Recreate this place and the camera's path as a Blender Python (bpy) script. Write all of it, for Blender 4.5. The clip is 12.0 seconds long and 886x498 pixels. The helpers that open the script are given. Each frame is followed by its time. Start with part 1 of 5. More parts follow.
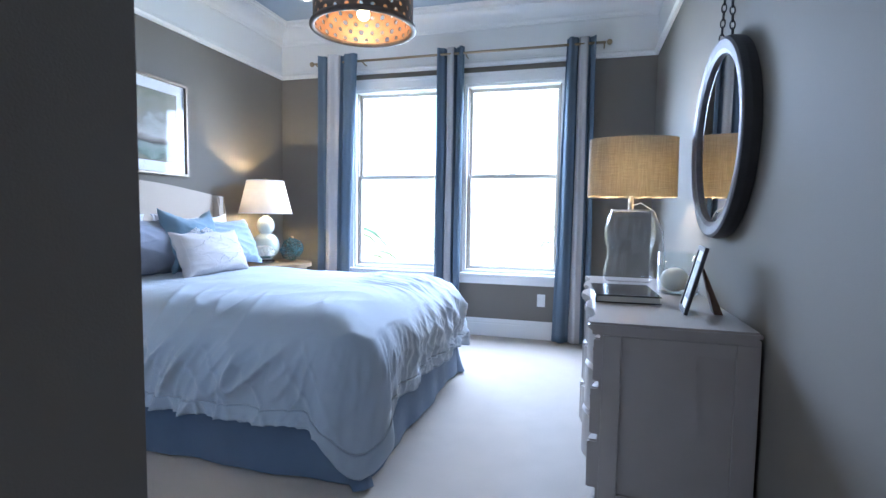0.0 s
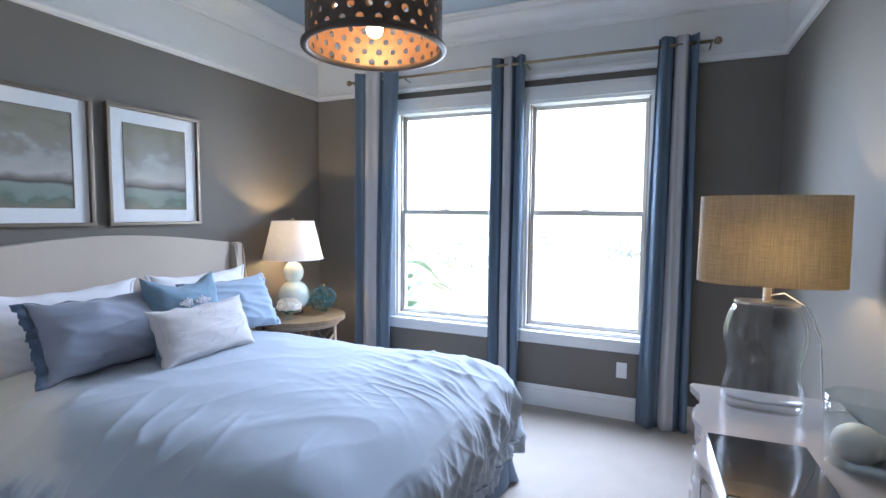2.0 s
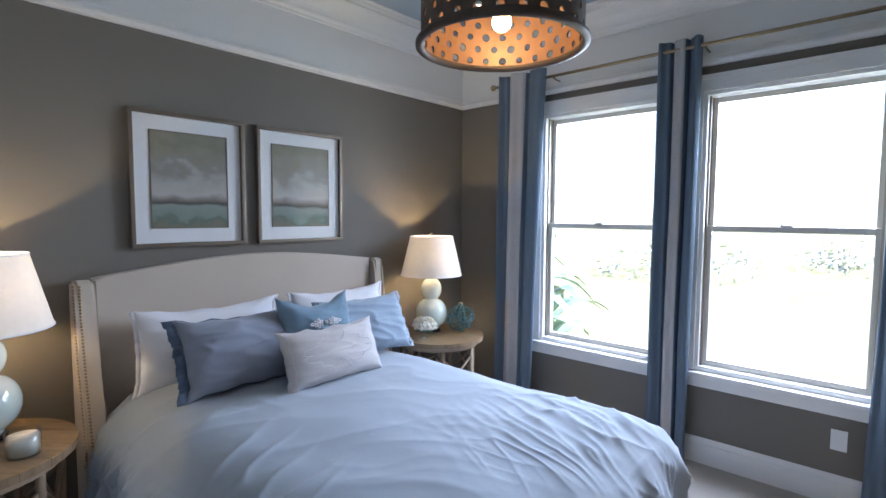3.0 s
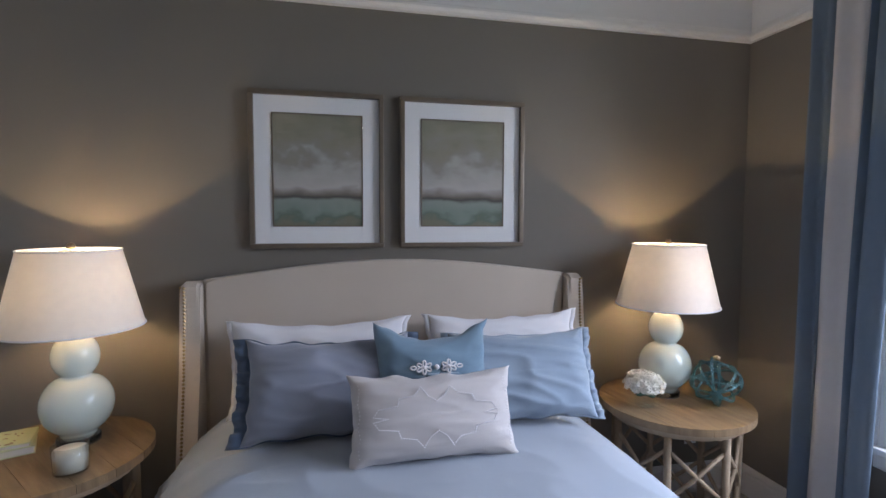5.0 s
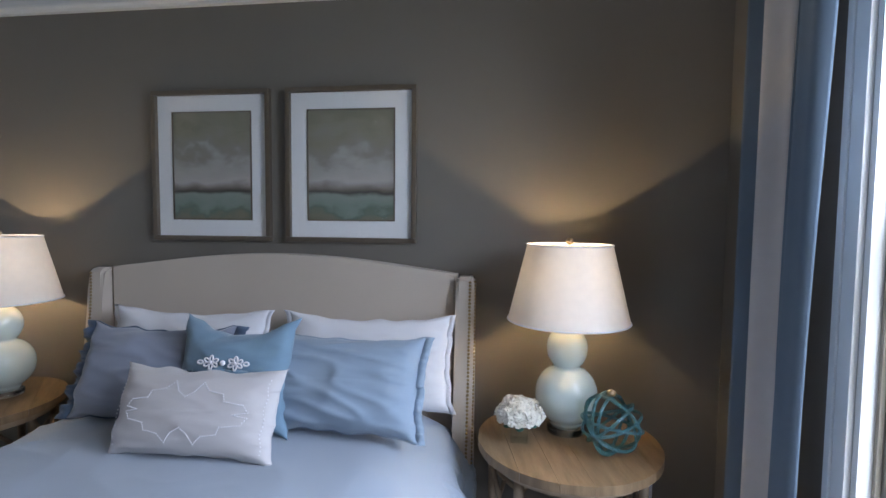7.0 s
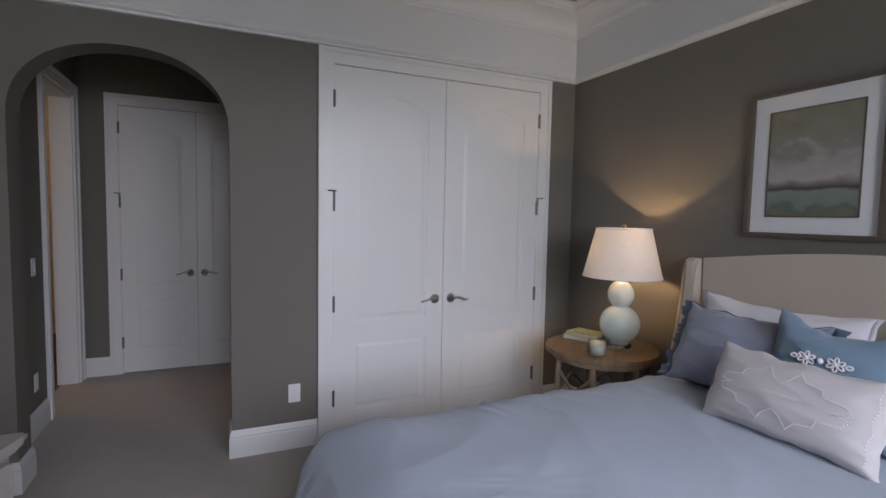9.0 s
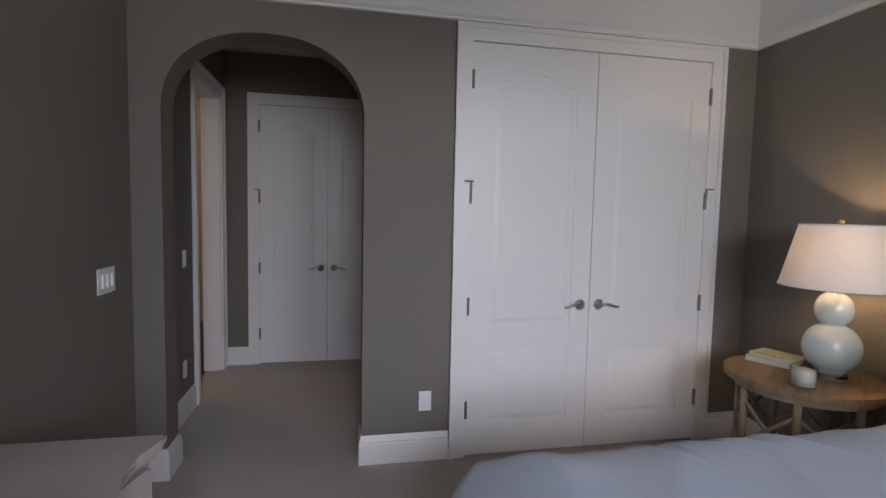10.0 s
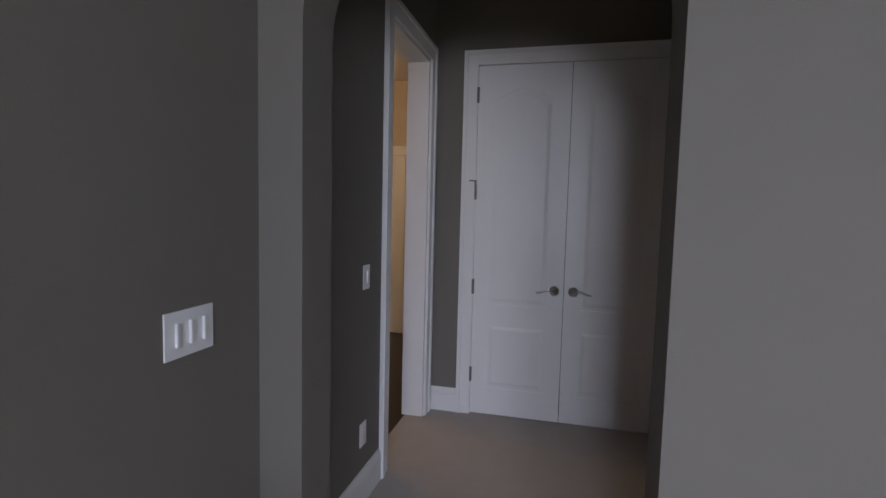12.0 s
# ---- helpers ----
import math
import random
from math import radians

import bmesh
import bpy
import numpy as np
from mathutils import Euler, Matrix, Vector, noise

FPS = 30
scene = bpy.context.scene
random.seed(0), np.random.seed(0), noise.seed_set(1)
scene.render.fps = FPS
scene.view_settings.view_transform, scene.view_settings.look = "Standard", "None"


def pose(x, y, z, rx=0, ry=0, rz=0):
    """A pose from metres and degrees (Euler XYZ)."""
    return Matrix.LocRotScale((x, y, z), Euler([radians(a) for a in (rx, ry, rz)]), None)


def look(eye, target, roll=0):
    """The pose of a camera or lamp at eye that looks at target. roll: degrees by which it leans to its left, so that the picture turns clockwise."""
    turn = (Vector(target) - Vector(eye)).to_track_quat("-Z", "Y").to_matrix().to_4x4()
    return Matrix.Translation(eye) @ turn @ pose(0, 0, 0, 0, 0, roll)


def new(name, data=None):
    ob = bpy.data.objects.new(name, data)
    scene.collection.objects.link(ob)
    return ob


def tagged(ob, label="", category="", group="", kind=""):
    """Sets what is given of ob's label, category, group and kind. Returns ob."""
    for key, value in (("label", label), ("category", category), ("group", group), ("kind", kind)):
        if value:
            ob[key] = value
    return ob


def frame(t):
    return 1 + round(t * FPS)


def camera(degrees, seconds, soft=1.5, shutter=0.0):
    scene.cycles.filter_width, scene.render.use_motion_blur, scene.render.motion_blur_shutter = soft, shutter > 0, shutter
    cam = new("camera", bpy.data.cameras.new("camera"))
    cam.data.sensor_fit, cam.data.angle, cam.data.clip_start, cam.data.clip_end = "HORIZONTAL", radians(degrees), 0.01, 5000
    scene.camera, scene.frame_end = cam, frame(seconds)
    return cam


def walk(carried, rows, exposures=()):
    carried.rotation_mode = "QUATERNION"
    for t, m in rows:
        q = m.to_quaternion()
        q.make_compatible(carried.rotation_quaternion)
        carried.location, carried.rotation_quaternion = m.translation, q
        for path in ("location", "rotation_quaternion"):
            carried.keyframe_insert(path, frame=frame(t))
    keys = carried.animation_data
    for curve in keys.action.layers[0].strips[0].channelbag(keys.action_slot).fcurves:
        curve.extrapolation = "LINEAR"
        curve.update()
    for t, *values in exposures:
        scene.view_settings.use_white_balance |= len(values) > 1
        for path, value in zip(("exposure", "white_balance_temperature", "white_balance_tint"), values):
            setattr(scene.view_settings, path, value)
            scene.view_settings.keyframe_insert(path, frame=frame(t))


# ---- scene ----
cam = camera(83.7, 12.0)
PATH = [
    (0, (-0.021, 0.695, 1.138), (-0.557, 2.617, 1.004), 0.8),
    (0.5, (-0.054, 0.886, 1.258), (-0.582, 2.811, 1.118), 0.7),
    (1, (-0.053, 1.099, 1.339), (-0.628, 3.009, 1.197), 0.6),
    (1.5, (-0.065, 1.296, 1.402), (-0.744, 3.172, 1.263), 0.5),
    (2, (-0.123, 1.519, 1.505), (-0.931, 3.343, 1.362), 0.5),
    (2.5, (-0.173, 1.682, 1.556), (-1.187, 3.4, 1.415), 0.3),
    (3, (-0.211, 1.883, 1.593), (-1.547, 3.365, 1.457), 0.3),
    (3.5, (-0.325, 2.116, 1.636), (-1.946, 3.277, 1.482), 0.5),
    (3.7, (-0.43, 2.2, 1.64), (-2.112, 3.266, 1.486), 0.7),
    (5.3, (-0.729, 3.306, 1.546), (-2.698, 3.633, 1.424), 0.2),
    (5.5, (-0.754, 3.469, 1.545), (-2.729, 3.759, 1.423), 0.3),
    (6, (-0.771, 3.863, 1.516), (-2.755, 4.087, 1.406), 0.1),
    (6.5, (-0.81, 4.184, 1.538), (-2.805, 4.258, 1.417), 0.1),
    (6.7, (-0.845, 4.284, 1.535), (-2.841, 4.264, 1.414), 0.3),
    (8.3, (-0.657, 4.585, 1.506), (-1.91, 3.032, 1.377), 0.8),
    (8.5, (-0.603, 4.538, 1.505), (-1.74, 2.898, 1.373), 1.0),
    (9, (-0.561, 4.407, 1.49), (-1.378, 2.586, 1.356), 1.1),
    (9.5, (-0.543, 4.231, 1.473), (-1.12, 2.321, 1.334), 1.1),
    (10, (-0.497, 4.022, 1.445), (-0.893, 2.067, 1.304), 1.2),
    (10.5, (-0.476, 3.734, 1.393), (-0.659, 1.748, 1.249), 1.1),
    (11, (-0.465, 3.364, 1.429), (-0.355, 1.373, 1.276), 1.2),
    (11.5, (-0.391, 2.969, 1.44), (-0.044, 1.006, 1.283), 1.2),
    (12, (-0.344, 2.566, 1.428), (0.132, 0.629, 1.273), 1.4),
]
walk(cam, [(t, look(eye, target, roll)) for t, eye, target, roll in PATH], [(0, 2.68, 5550, 11), (2.0, 2.15, 5950, 13), (3.5, 1.58, 6350, 14), (5.5, 1.32, 6700, 18), (6.5, 1.24, 6350, 13), (8.5, 1.02, 6950, 20), (10.5, 1.17, 7350, 21), (11.5, 1.32, 6850, 19), (12, 1.53, 6750, 20)])

# ---- world, sky and lamps ----
world = bpy.data.worlds.new("sky")
scene.world = world
world.use_nodes = True
wn = world.node_tree
sky = wn.nodes.new("ShaderNodeTexSky")
sky.sky_type, sky.sun_disc, sky.sun_elevation, sky.sun_rotation = "NISHITA", False, radians(45), radians(90)
sky.dust_density, sky.ozone_density, sky.air_density = 0.6, 0.4, 0.8
wn.links.new(sky.outputs[0], wn.nodes["Background"].inputs[0])
wn.nodes["Background"].inputs[1].default_value = 0.15


def lamp(name, kind, where, power, color, size=0.05, target=None, size_y=None):
    data = bpy.data.lights.new(name, kind)
    data.energy, data.color = power, color
    if kind == "AREA":
        data.spread = radians(160)
        data.size = size
        if size_y:
            data.shape, data.size_y = "RECTANGLE", size_y
    elif kind == "SUN":
        data.angle = size
    else:
        data.shadow_soft_size = size
    ob = new(name, data)
    ob.matrix_world = look(where, target) if target else Matrix.Translation(where)
    return ob


WARM = (1.0, 0.77, 0.43)
lamp("sun", "SUN", (0, 0, 10), 5.0, (1, 0.95, 0.88), radians(0.5), (-1.0, 0.07, 9.0))
# the open sky over the lawn, seen through both windows
lamp("sky_daylight", "AREA", (-1.23, 6.35, 2.35), 178, (0.68, 0.80, 1.0), 3.0, (-1.23, 4.0, 0.5), 2.4)

lamp("hall_lamp", "POINT", (1.9, -0.9, 2.5), 8, (1.0, 0.72, 0.42), 0.12)

# ---- helpers for meshes ----
def part(name, bm, material, parent=None, label="", smooth=False, at=None, recalc=True):
    me = bpy.data.meshes.new(name)
    if recalc:
        bmesh.ops.recalc_face_normals(bm, faces=bm.faces)
    bm.to_mesh(me)
    bm.free()
    if smooth:
        me.shade_smooth()
    for m in material if isinstance(material, (list, tuple)) else [material]:
        me.materials.append(m)
    ob = new(name, me)
    if parent:
        ob.parent = parent
    if at is not None:
        ob.location = at
    if label:
        ob["label"] = label
    return ob


def empty(name, at, label="", category="", group="", kind="", turn=0):
    ob = new(name)
    ob.location = at
    ob.rotation_euler = (0, 0, radians(turn))
    return tagged(ob, label, category, group, kind)


def box(bm, x0, y0, z0, x1, y1, z1, bevel=0.0, seg=2):
    c = bmesh.ops.create_cube(bm, size=1, matrix=Matrix.Translation(((x0 + x1) / 2, (y0 + y1) / 2, (z0 + z1) / 2)) @ Matrix.Diagonal((x1 - x0, y1 - y0, z1 - z0, 1)))
    if bevel:
        edges = list({e for v in c["verts"] for e in v.link_edges})
        bmesh.ops.bevel(bm, geom=edges, offset=bevel, segments=seg, affect="EDGES", profile=0.6)
    return bm


def boxes(*items, bevel=0.0):
    bm = bmesh.new()
    for b in items:
        box(bm, *b, bevel=bevel)
    return bm


def lathe(profile, n=40, bm=None, sx=1.0, sy=1.0, cx=0, cy=0, power=2.0):
    """Turned shape round z from (radius, z) pairs; power above 2 squares the section."""
    bm = bm or bmesh.new()
    rings = []
    for r, z in profile:
        ring = []
        for i in range(n):
            a = 2 * math.pi * i / n
            c, s = math.cos(a), math.sin(a)
            k = (abs(c) ** power + abs(s) ** power) ** (-1 / power)
            ring.append(bm.verts.new((cx + r * sx * c * k, cy + r * sy * s * k, z)))
        rings.append(ring)
    for a, b in zip(rings, rings[1:]):
        for i in range(n):
            bm.faces.new((a[i], a[(i + 1) % n], b[(i + 1) % n], b[i]))
    if profile[0][0] > 1e-4:
        bm.faces.new(rings[0][::-1])
    if profile[-1][0] > 1e-4:
        bm.faces.new(rings[-1])
    bmesh.ops.remove_doubles(bm, verts=bm.verts, dist=1e-5)
    return bm


def shell(profile, n=48, **kw):
    """Open-ended turned wall."""
    bm = lathe(profile, n, **kw)
    bmesh.ops.delete(bm, geom=[f for f in bm.faces if len(f.verts) > 4], context="FACES_ONLY")
    return bm


def prism(outline, y0, y1, axis="y", bm=None):
    """A flat outline of (u, z) pushed from y0 to y1; axis x: u is y and the push is along x."""
    bm = bm or bmesh.new()
    at = (lambda u, z, d: (u, d, z)) if axis == "y" else (lambda u, z, d: (d, u, z))
    a = [bm.verts.new(at(u, z, y0)) for u, z in outline]
    b = [bm.verts.new(at(u, z, y1)) for u, z in outline]
    bm.faces.new(a)
    bm.faces.new(b[::-1])
    n = len(a)
    for i in range(n):
        bm.faces.new((a[i], b[i], b[(i + 1) % n], a[(i + 1) % n]))
    return bm


def ring_mould(x0, y0, x1, y1, profile):
    """A moulding that runs round the inside of a rectangle, mitred; profile of (distance from wall, z)."""
    bm = bmesh.new()
    rows = [[bm.verts.new(p) for p in ((x0 + d, y0 + d, z), (x1 - d, y0 + d, z), (x1 - d, y1 - d, z), (x0 + d, y1 - d, z))] for d, z in profile]
    for a, b in zip(rows, rows[1:]):
        for i in range(4):
            bm.faces.new((a[i], a[(i + 1) % 4], b[(i + 1) % 4], b[i]))
    return bm


def run_mould(p, q, profile, bm=None, ends=(0, 0)):
    """A moulding from p to q (x, y) with its foot on the left-hand side wall; profile of (distance, z); ends: mitre slopes."""
    bm = bm or bmesh.new()
    p, q = Vector(p), Vector(q)
    t = (q - p).normalized()
    nrm = Vector((-t.y, t.x))
    rows = []
    for d, z in profile:
        a, b = p + nrm * d + t * ends[0] * d, q + nrm * d - t * ends[1] * d
        rows.append((bm.verts.new((a.x, a.y, z)), bm.verts.new((b.x, b.y, z))))
    n = len(rows)
    for i in range(n):
        a, b = rows[i], rows[(i + 1) % n]
        bm.faces.new((a[0], a[1], b[1], b[0]))
    bm.faces.new([r[0] for r in rows][::-1])
    bm.faces.new([r[1] for r in rows])
    return bm


def tube(points, r, n=8, bm=None, closed=False):
    bm = bm or bmesh.new()
    pts = [Vector(p) for p in points]
    rings = []
    m = len(pts)
    for i, p in enumerate(pts):
        t = (pts[(i + 1) % m] - pts[i - 1]) if closed else (pts[min(i + 1, m - 1)] - pts[max(i - 1, 0)])
        u = t.normalized().orthogonal().normalized() if not rings else (last - t.normalized() * last.dot(t.normalized())).normalized()
        last = u
        w = t.normalized().cross(u)
        rings.append([bm.verts.new(p + (u * math.cos(a) + w * math.sin(a)) * r) for a in (2 * math.pi * k / n for k in range(n))])
    pairs = list(zip(rings, rings[1:])) + ([(rings[-1], rings[0])] if closed else [])
    for a, b in pairs:
        for k in range(n):
            bm.faces.new((a[k], a[(k + 1) % n], b[(k + 1) % n], b[k]))
    if not closed:
        bm.faces.new(rings[0][::-1])
        bm.faces.new(rings[-1])
    return bm


# ---- materials ----
def mat(name, color, rough=0.6, metal=0.0, vary=0.08, scale=8.0, bump=0.0, fine=200.0, spec=0.5, stretch=(1, 1, 1), sheen=0.0, coat=0.0, trans=0.0, ior=1.45, subsurf=0.0, color2=None):
    m = bpy.data.materials.new(name)
    m.use_nodes = True
    nt = m.node_tree
    b = nt.nodes["Principled BSDF"]
    b.inputs["Roughness"].default_value = rough
    b.inputs["Metallic"].default_value = metal
    b.inputs["Specular IOR Level"].default_value = spec
    b.inputs["Sheen Weight"].default_value = sheen
    b.inputs["Coat Weight"].default_value = coat
    b.inputs["Transmission Weight"].default_value = trans
    b.inputs["IOR"].default_value = ior
    tc = nt.nodes.new("ShaderNodeTexCoord")
    mp = nt.nodes.new("ShaderNodeMapping")
    mp.inputs["Scale"].default_value = stretch
    nt.links.new(tc.outputs["Object"], mp.inputs[0])
    big = nt.nodes.new("ShaderNodeTexNoise")
    big.inputs["Scale"].default_value, big.inputs["Detail"].default_value = scale, 6
    nt.links.new(mp.outputs[0], big.inputs["Vector"])
    mix = nt.nodes.new("ShaderNodeMix")
    mix.data_type = "RGBA"
    lo = color2 or [c * (1 - vary) for c in color]
    hi = color if color2 else [min(1, c * (1 + vary)) for c in color]
    mix.inputs[6].default_value, mix.inputs[7].default_value = (*lo, 1), (*hi, 1)
    nt.links.new(big.outputs[0], mix.inputs[0])
    nt.links.new(mix.outputs[2], b.inputs["Base Color"])
    if bump:
        fn = nt.nodes.new("ShaderNodeTexNoise")
        fn.inputs["Scale"].default_value, fn.inputs["Detail"].default_value = fine, 4
        nt.links.new(mp.outputs[0], fn.inputs["Vector"])
        bp = nt.nodes.new("ShaderNodeBump")
        bp.inputs["Strength"].default_value, bp.inputs["Distance"].default_value = bump, 0.004
        nt.links.new(fn.outputs[0], bp.inputs["Height"])
        nt.links.new(bp.outputs[0], b.inputs["Normal"])
    return m


def glow(name, color, strength):
    m = bpy.data.materials.new(name)
    m.use_nodes = True
    b = m.node_tree.nodes["Principled BSDF"]
    b.inputs["Base Color"].default_value = (*color, 1)
    b.inputs["Emission Color"].default_value = (*color, 1)
    b.inputs["Emission Strength"].default_value = strength
    return m


def shade_cloth(name, color, through_part, scale=500):
    """Thin lampshade cloth that lets light through."""
    m = mat(name, color, 0.9, vary=0.06, scale=30, bump=0.3, fine=scale)
    nt = m.node_tree
    out = nt.nodes["Material Output"]
    b = nt.nodes["Principled BSDF"]
    tr = nt.nodes.new("ShaderNodeBsdfTranslucent")
    tr.inputs[0].default_value = (*color, 1)
    mx = nt.nodes.new("ShaderNodeMixShader")
    mx.inputs[0].default_value = through_part
    nt.links.new(b.outputs[0], mx.inputs[1])
    nt.links.new(tr.outputs[0], mx.inputs[2])
    nt.links.new(mx.outputs[0], out.inputs[0])
    return m, tr


def clear_glass(name, tint=(1, 1, 1), ior=1.45):
    m = bpy.data.materials.new(name)
    m.use_nodes = True
    nt = m.node_tree
    nt.nodes.remove(nt.nodes["Principled BSDF"])
    t = nt.nodes.new("ShaderNodeBsdfTransparent")
    t.inputs[0].default_value = (*tint, 1)
    g = nt.nodes.new("ShaderNodeBsdfGlossy")
    g.inputs["Roughness"].default_value = 0.02
    # gloss that grows towards a grazing view, alike from both sides of the thin glass
    f = nt.nodes.new("ShaderNodeLayerWeight")
    pw, ml = nt.nodes.new("ShaderNodeMath"), nt.nodes.new("ShaderNodeMath")
    pw.operation, ml.operation = "POWER", "MULTIPLY_ADD"
    pw.inputs[1].default_value = 4.0
    f0 = ((ior - 1) / (ior + 1)) ** 2
    ml.inputs[1].default_value, ml.inputs[2].default_value = 0.7, f0
    nt.links.new(f.outputs["Facing"], pw.inputs[0])
    nt.links.new(pw.outputs[0], ml.inputs[0])
    mx = nt.nodes.new("ShaderNodeMixShader")
    nt.links.new(ml.outputs[0], mx.inputs[0])
    nt.links.new(t.outputs[0], mx.inputs[1])
    nt.links.new(g.outputs[0], mx.inputs[2])
    nt.links.new(mx.outputs[0], nt.nodes["Material Output"].inputs[0])
    return m


M_WALL = mat("taupe_wall_paint", (0.178, 0.161, 0.137), 0.75, vary=0.03, scale=3, bump=0.12, fine=260)
M_WHITE = mat("white_trim_paint", (0.78, 0.77, 0.75), 0.38, vary=0.02, scale=5, bump=0.03, fine=60)
M_SASH = mat("almond_sash_vinyl", (0.58, 0.55, 0.49), 0.35, vary=0.02)
M_TRACK = mat("tan_window_track", (0.33, 0.29, 0.23), 0.45, vary=0.05)
M_FRIEZE = mat("white_frieze_paint", (0.74, 0.73, 0.71), 0.6, vary=0.03, scale=3, bump=0.08, fine=200)
M_CEIL = mat("pale_blue_ceiling_paint", (0.40, 0.47, 0.54), 0.8, vary=0.03, scale=2, bump=0.1, fine=200)
M_CARPET = mat("beige_carpet", (0.42, 0.375, 0.33), 0.97, vary=0.10, scale=7, bump=0.9, fine=420, sheen=0.3, spec=0.1)
M_DARKWOOD = mat("dark_hardwood", (0.022, 0.010, 0.008), 0.3, vary=0.4, scale=6, bump=0.1, stretch=(1, 12, 1))
M_DUVET = mat("pale_blue_linen", (0.315, 0.36, 0.42), 0.85, vary=0.06, scale=4, bump=0.25, fine=500, sheen=0.25, spec=0.2)
M_SKIRT = mat("denim_blue_cloth", (0.095, 0.135, 0.20), 0.9, vary=0.1, scale=10, bump=0.3, fine=500, sheen=0.2, spec=0.2)
M_SHEET = mat("white_cotton", (0.74, 0.73, 0.75), 0.85, vary=0.03, scale=6, bump=0.2, fine=500, sheen=0.2, spec=0.2)
M_SHAM = mat("blue_grey_sham_linen", (0.24, 0.26, 0.32), 0.85, vary=0.06, scale=6, bump=0.25, fine=600, sheen=0.3, spec=0.2)
M_SHAMB = mat("pale_blue_sham_linen", (0.265, 0.335, 0.415), 0.85, vary=0.06, scale=6, bump=0.25, fine=600, sheen=0.3, spec=0.2)
M_TEAL = mat("dusty_teal_cloth", (0.165, 0.255, 0.335), 0.85, vary=0.08, scale=8, bump=0.3, fine=600, sheen=0.3, spec=0.2)
M_CREAM = mat("ivory_embroidered_cloth", (0.53, 0.50, 0.495), 0.85, vary=0.04, scale=8, bump=0.3, fine=600, sheen=0.2, spec=0.2)
M_UPH = mat("beige_upholstery_linen", (0.54, 0.465, 0.39), 0.9, vary=0.05, scale=5, bump=0.35, fine=700, sheen=0.2, spec=0.2)
M_NAIL = mat("brass_nailhead", (0.34, 0.25, 0.13), 0.35, 1.0)
M_ROD = mat("aged_brass_rod", (0.36, 0.28, 0.18), 0.4, 0.9, vary=0.2, scale=30)
M_NICKEL = mat("brushed_nickel", (0.55, 0.53, 0.5), 0.28, 1.0, vary=0.1, scale=40)
M_PLATE = mat("white_plastic_plate", (0.8, 0.8, 0.79), 0.35, vary=0.01)
M_TABLE = mat("weathered_pine_top", (0.33, 0.22, 0.12), 0.5, vary=0.4, scale=5, bump=0.35, fine=50, stretch=(1.2, 8, 1), color2=(0.10, 0.06, 0.03))
M_TABLELEG = mat("bleached_twig_wood", (0.36, 0.27, 0.18), 0.75, vary=0.2, scale=12, bump=0.3, fine=80, color2=(0.2, 0.14, 0.09))
M_CERAMIC = mat("celadon_ceramic", (0.56, 0.64, 0.60), 0.12, vary=0.05, scale=4, coat=0.8)
M_ACRYL = mat("clear_acrylic", (0.95, 0.95, 0.95), 0.03, trans=1.0, ior=1.45, vary=0.0)
M_DRESSER = mat("whitewashed_dresser_paint", (0.37, 0.335, 0.315), 0.30, vary=0.07, scale=9, bump=0.08, fine=70, stretch=(1, 5, 1), coat=0.25)
M_PEWTER = mat("worn_pewter_frame", (0.095, 0.09, 0.10), 0.55, 0.3, vary=0.3, scale=18, bump=0.2, fine=60)
M_BLACK = mat("dark_bronze_metal", (0.026, 0.025, 0.028), 0.6, 0.1, vary=0.2, scale=20)
M_MIRROR = mat("mirror_silver", (0.9, 0.9, 0.9), 0.02, 1.0, vary=0.0)
M_FRAMEG = mat("champagne_picture_frame", (0.19, 0.155, 0.12), 0.4, 0.6, vary=0.15, scale=30)
M_MATB = mat("white_picture_mat", (0.78, 0.78, 0.78), 0.85, vary=0.01)
M_BOOKB = mat("black_book_cover", (0.015, 0.015, 0.018), 0.2, vary=0.2, coat=0.5)
M_PAPER = mat("book_paper", (0.6, 0.57, 0.5), 0.9, vary=0.08, scale=3, stretch=(1, 1, 90))
M_PENDANT = mat("weathered_pierced_metal", (0.10, 0.075, 0.06), 0.55, 0.5, vary=0.4, scale=24, bump=0.35, fine=60)
M_BULB = glow("frosted_bulb", (1, 0.72, 0.42), 14)
M_CAN = glow("recessed_lamp_lens", (1, 0.95, 0.9), 12)
M_SHADE, _ = shade_cloth("white_linen_shade", (0.84, 0.755, 0.67), 0.045)
M_BURLAP, _ = shade_cloth("tan_burlap_shade", (0.31, 0.245, 0.165), 0.10, 260)


M_DRAPE, _d = shade_cloth("slate_blue_drape", (0.15, 0.20, 0.26), 0.22)
M_DRAPEW, _d = shade_cloth("white_drape_band", (0.58, 0.56, 0.56), 0.22)


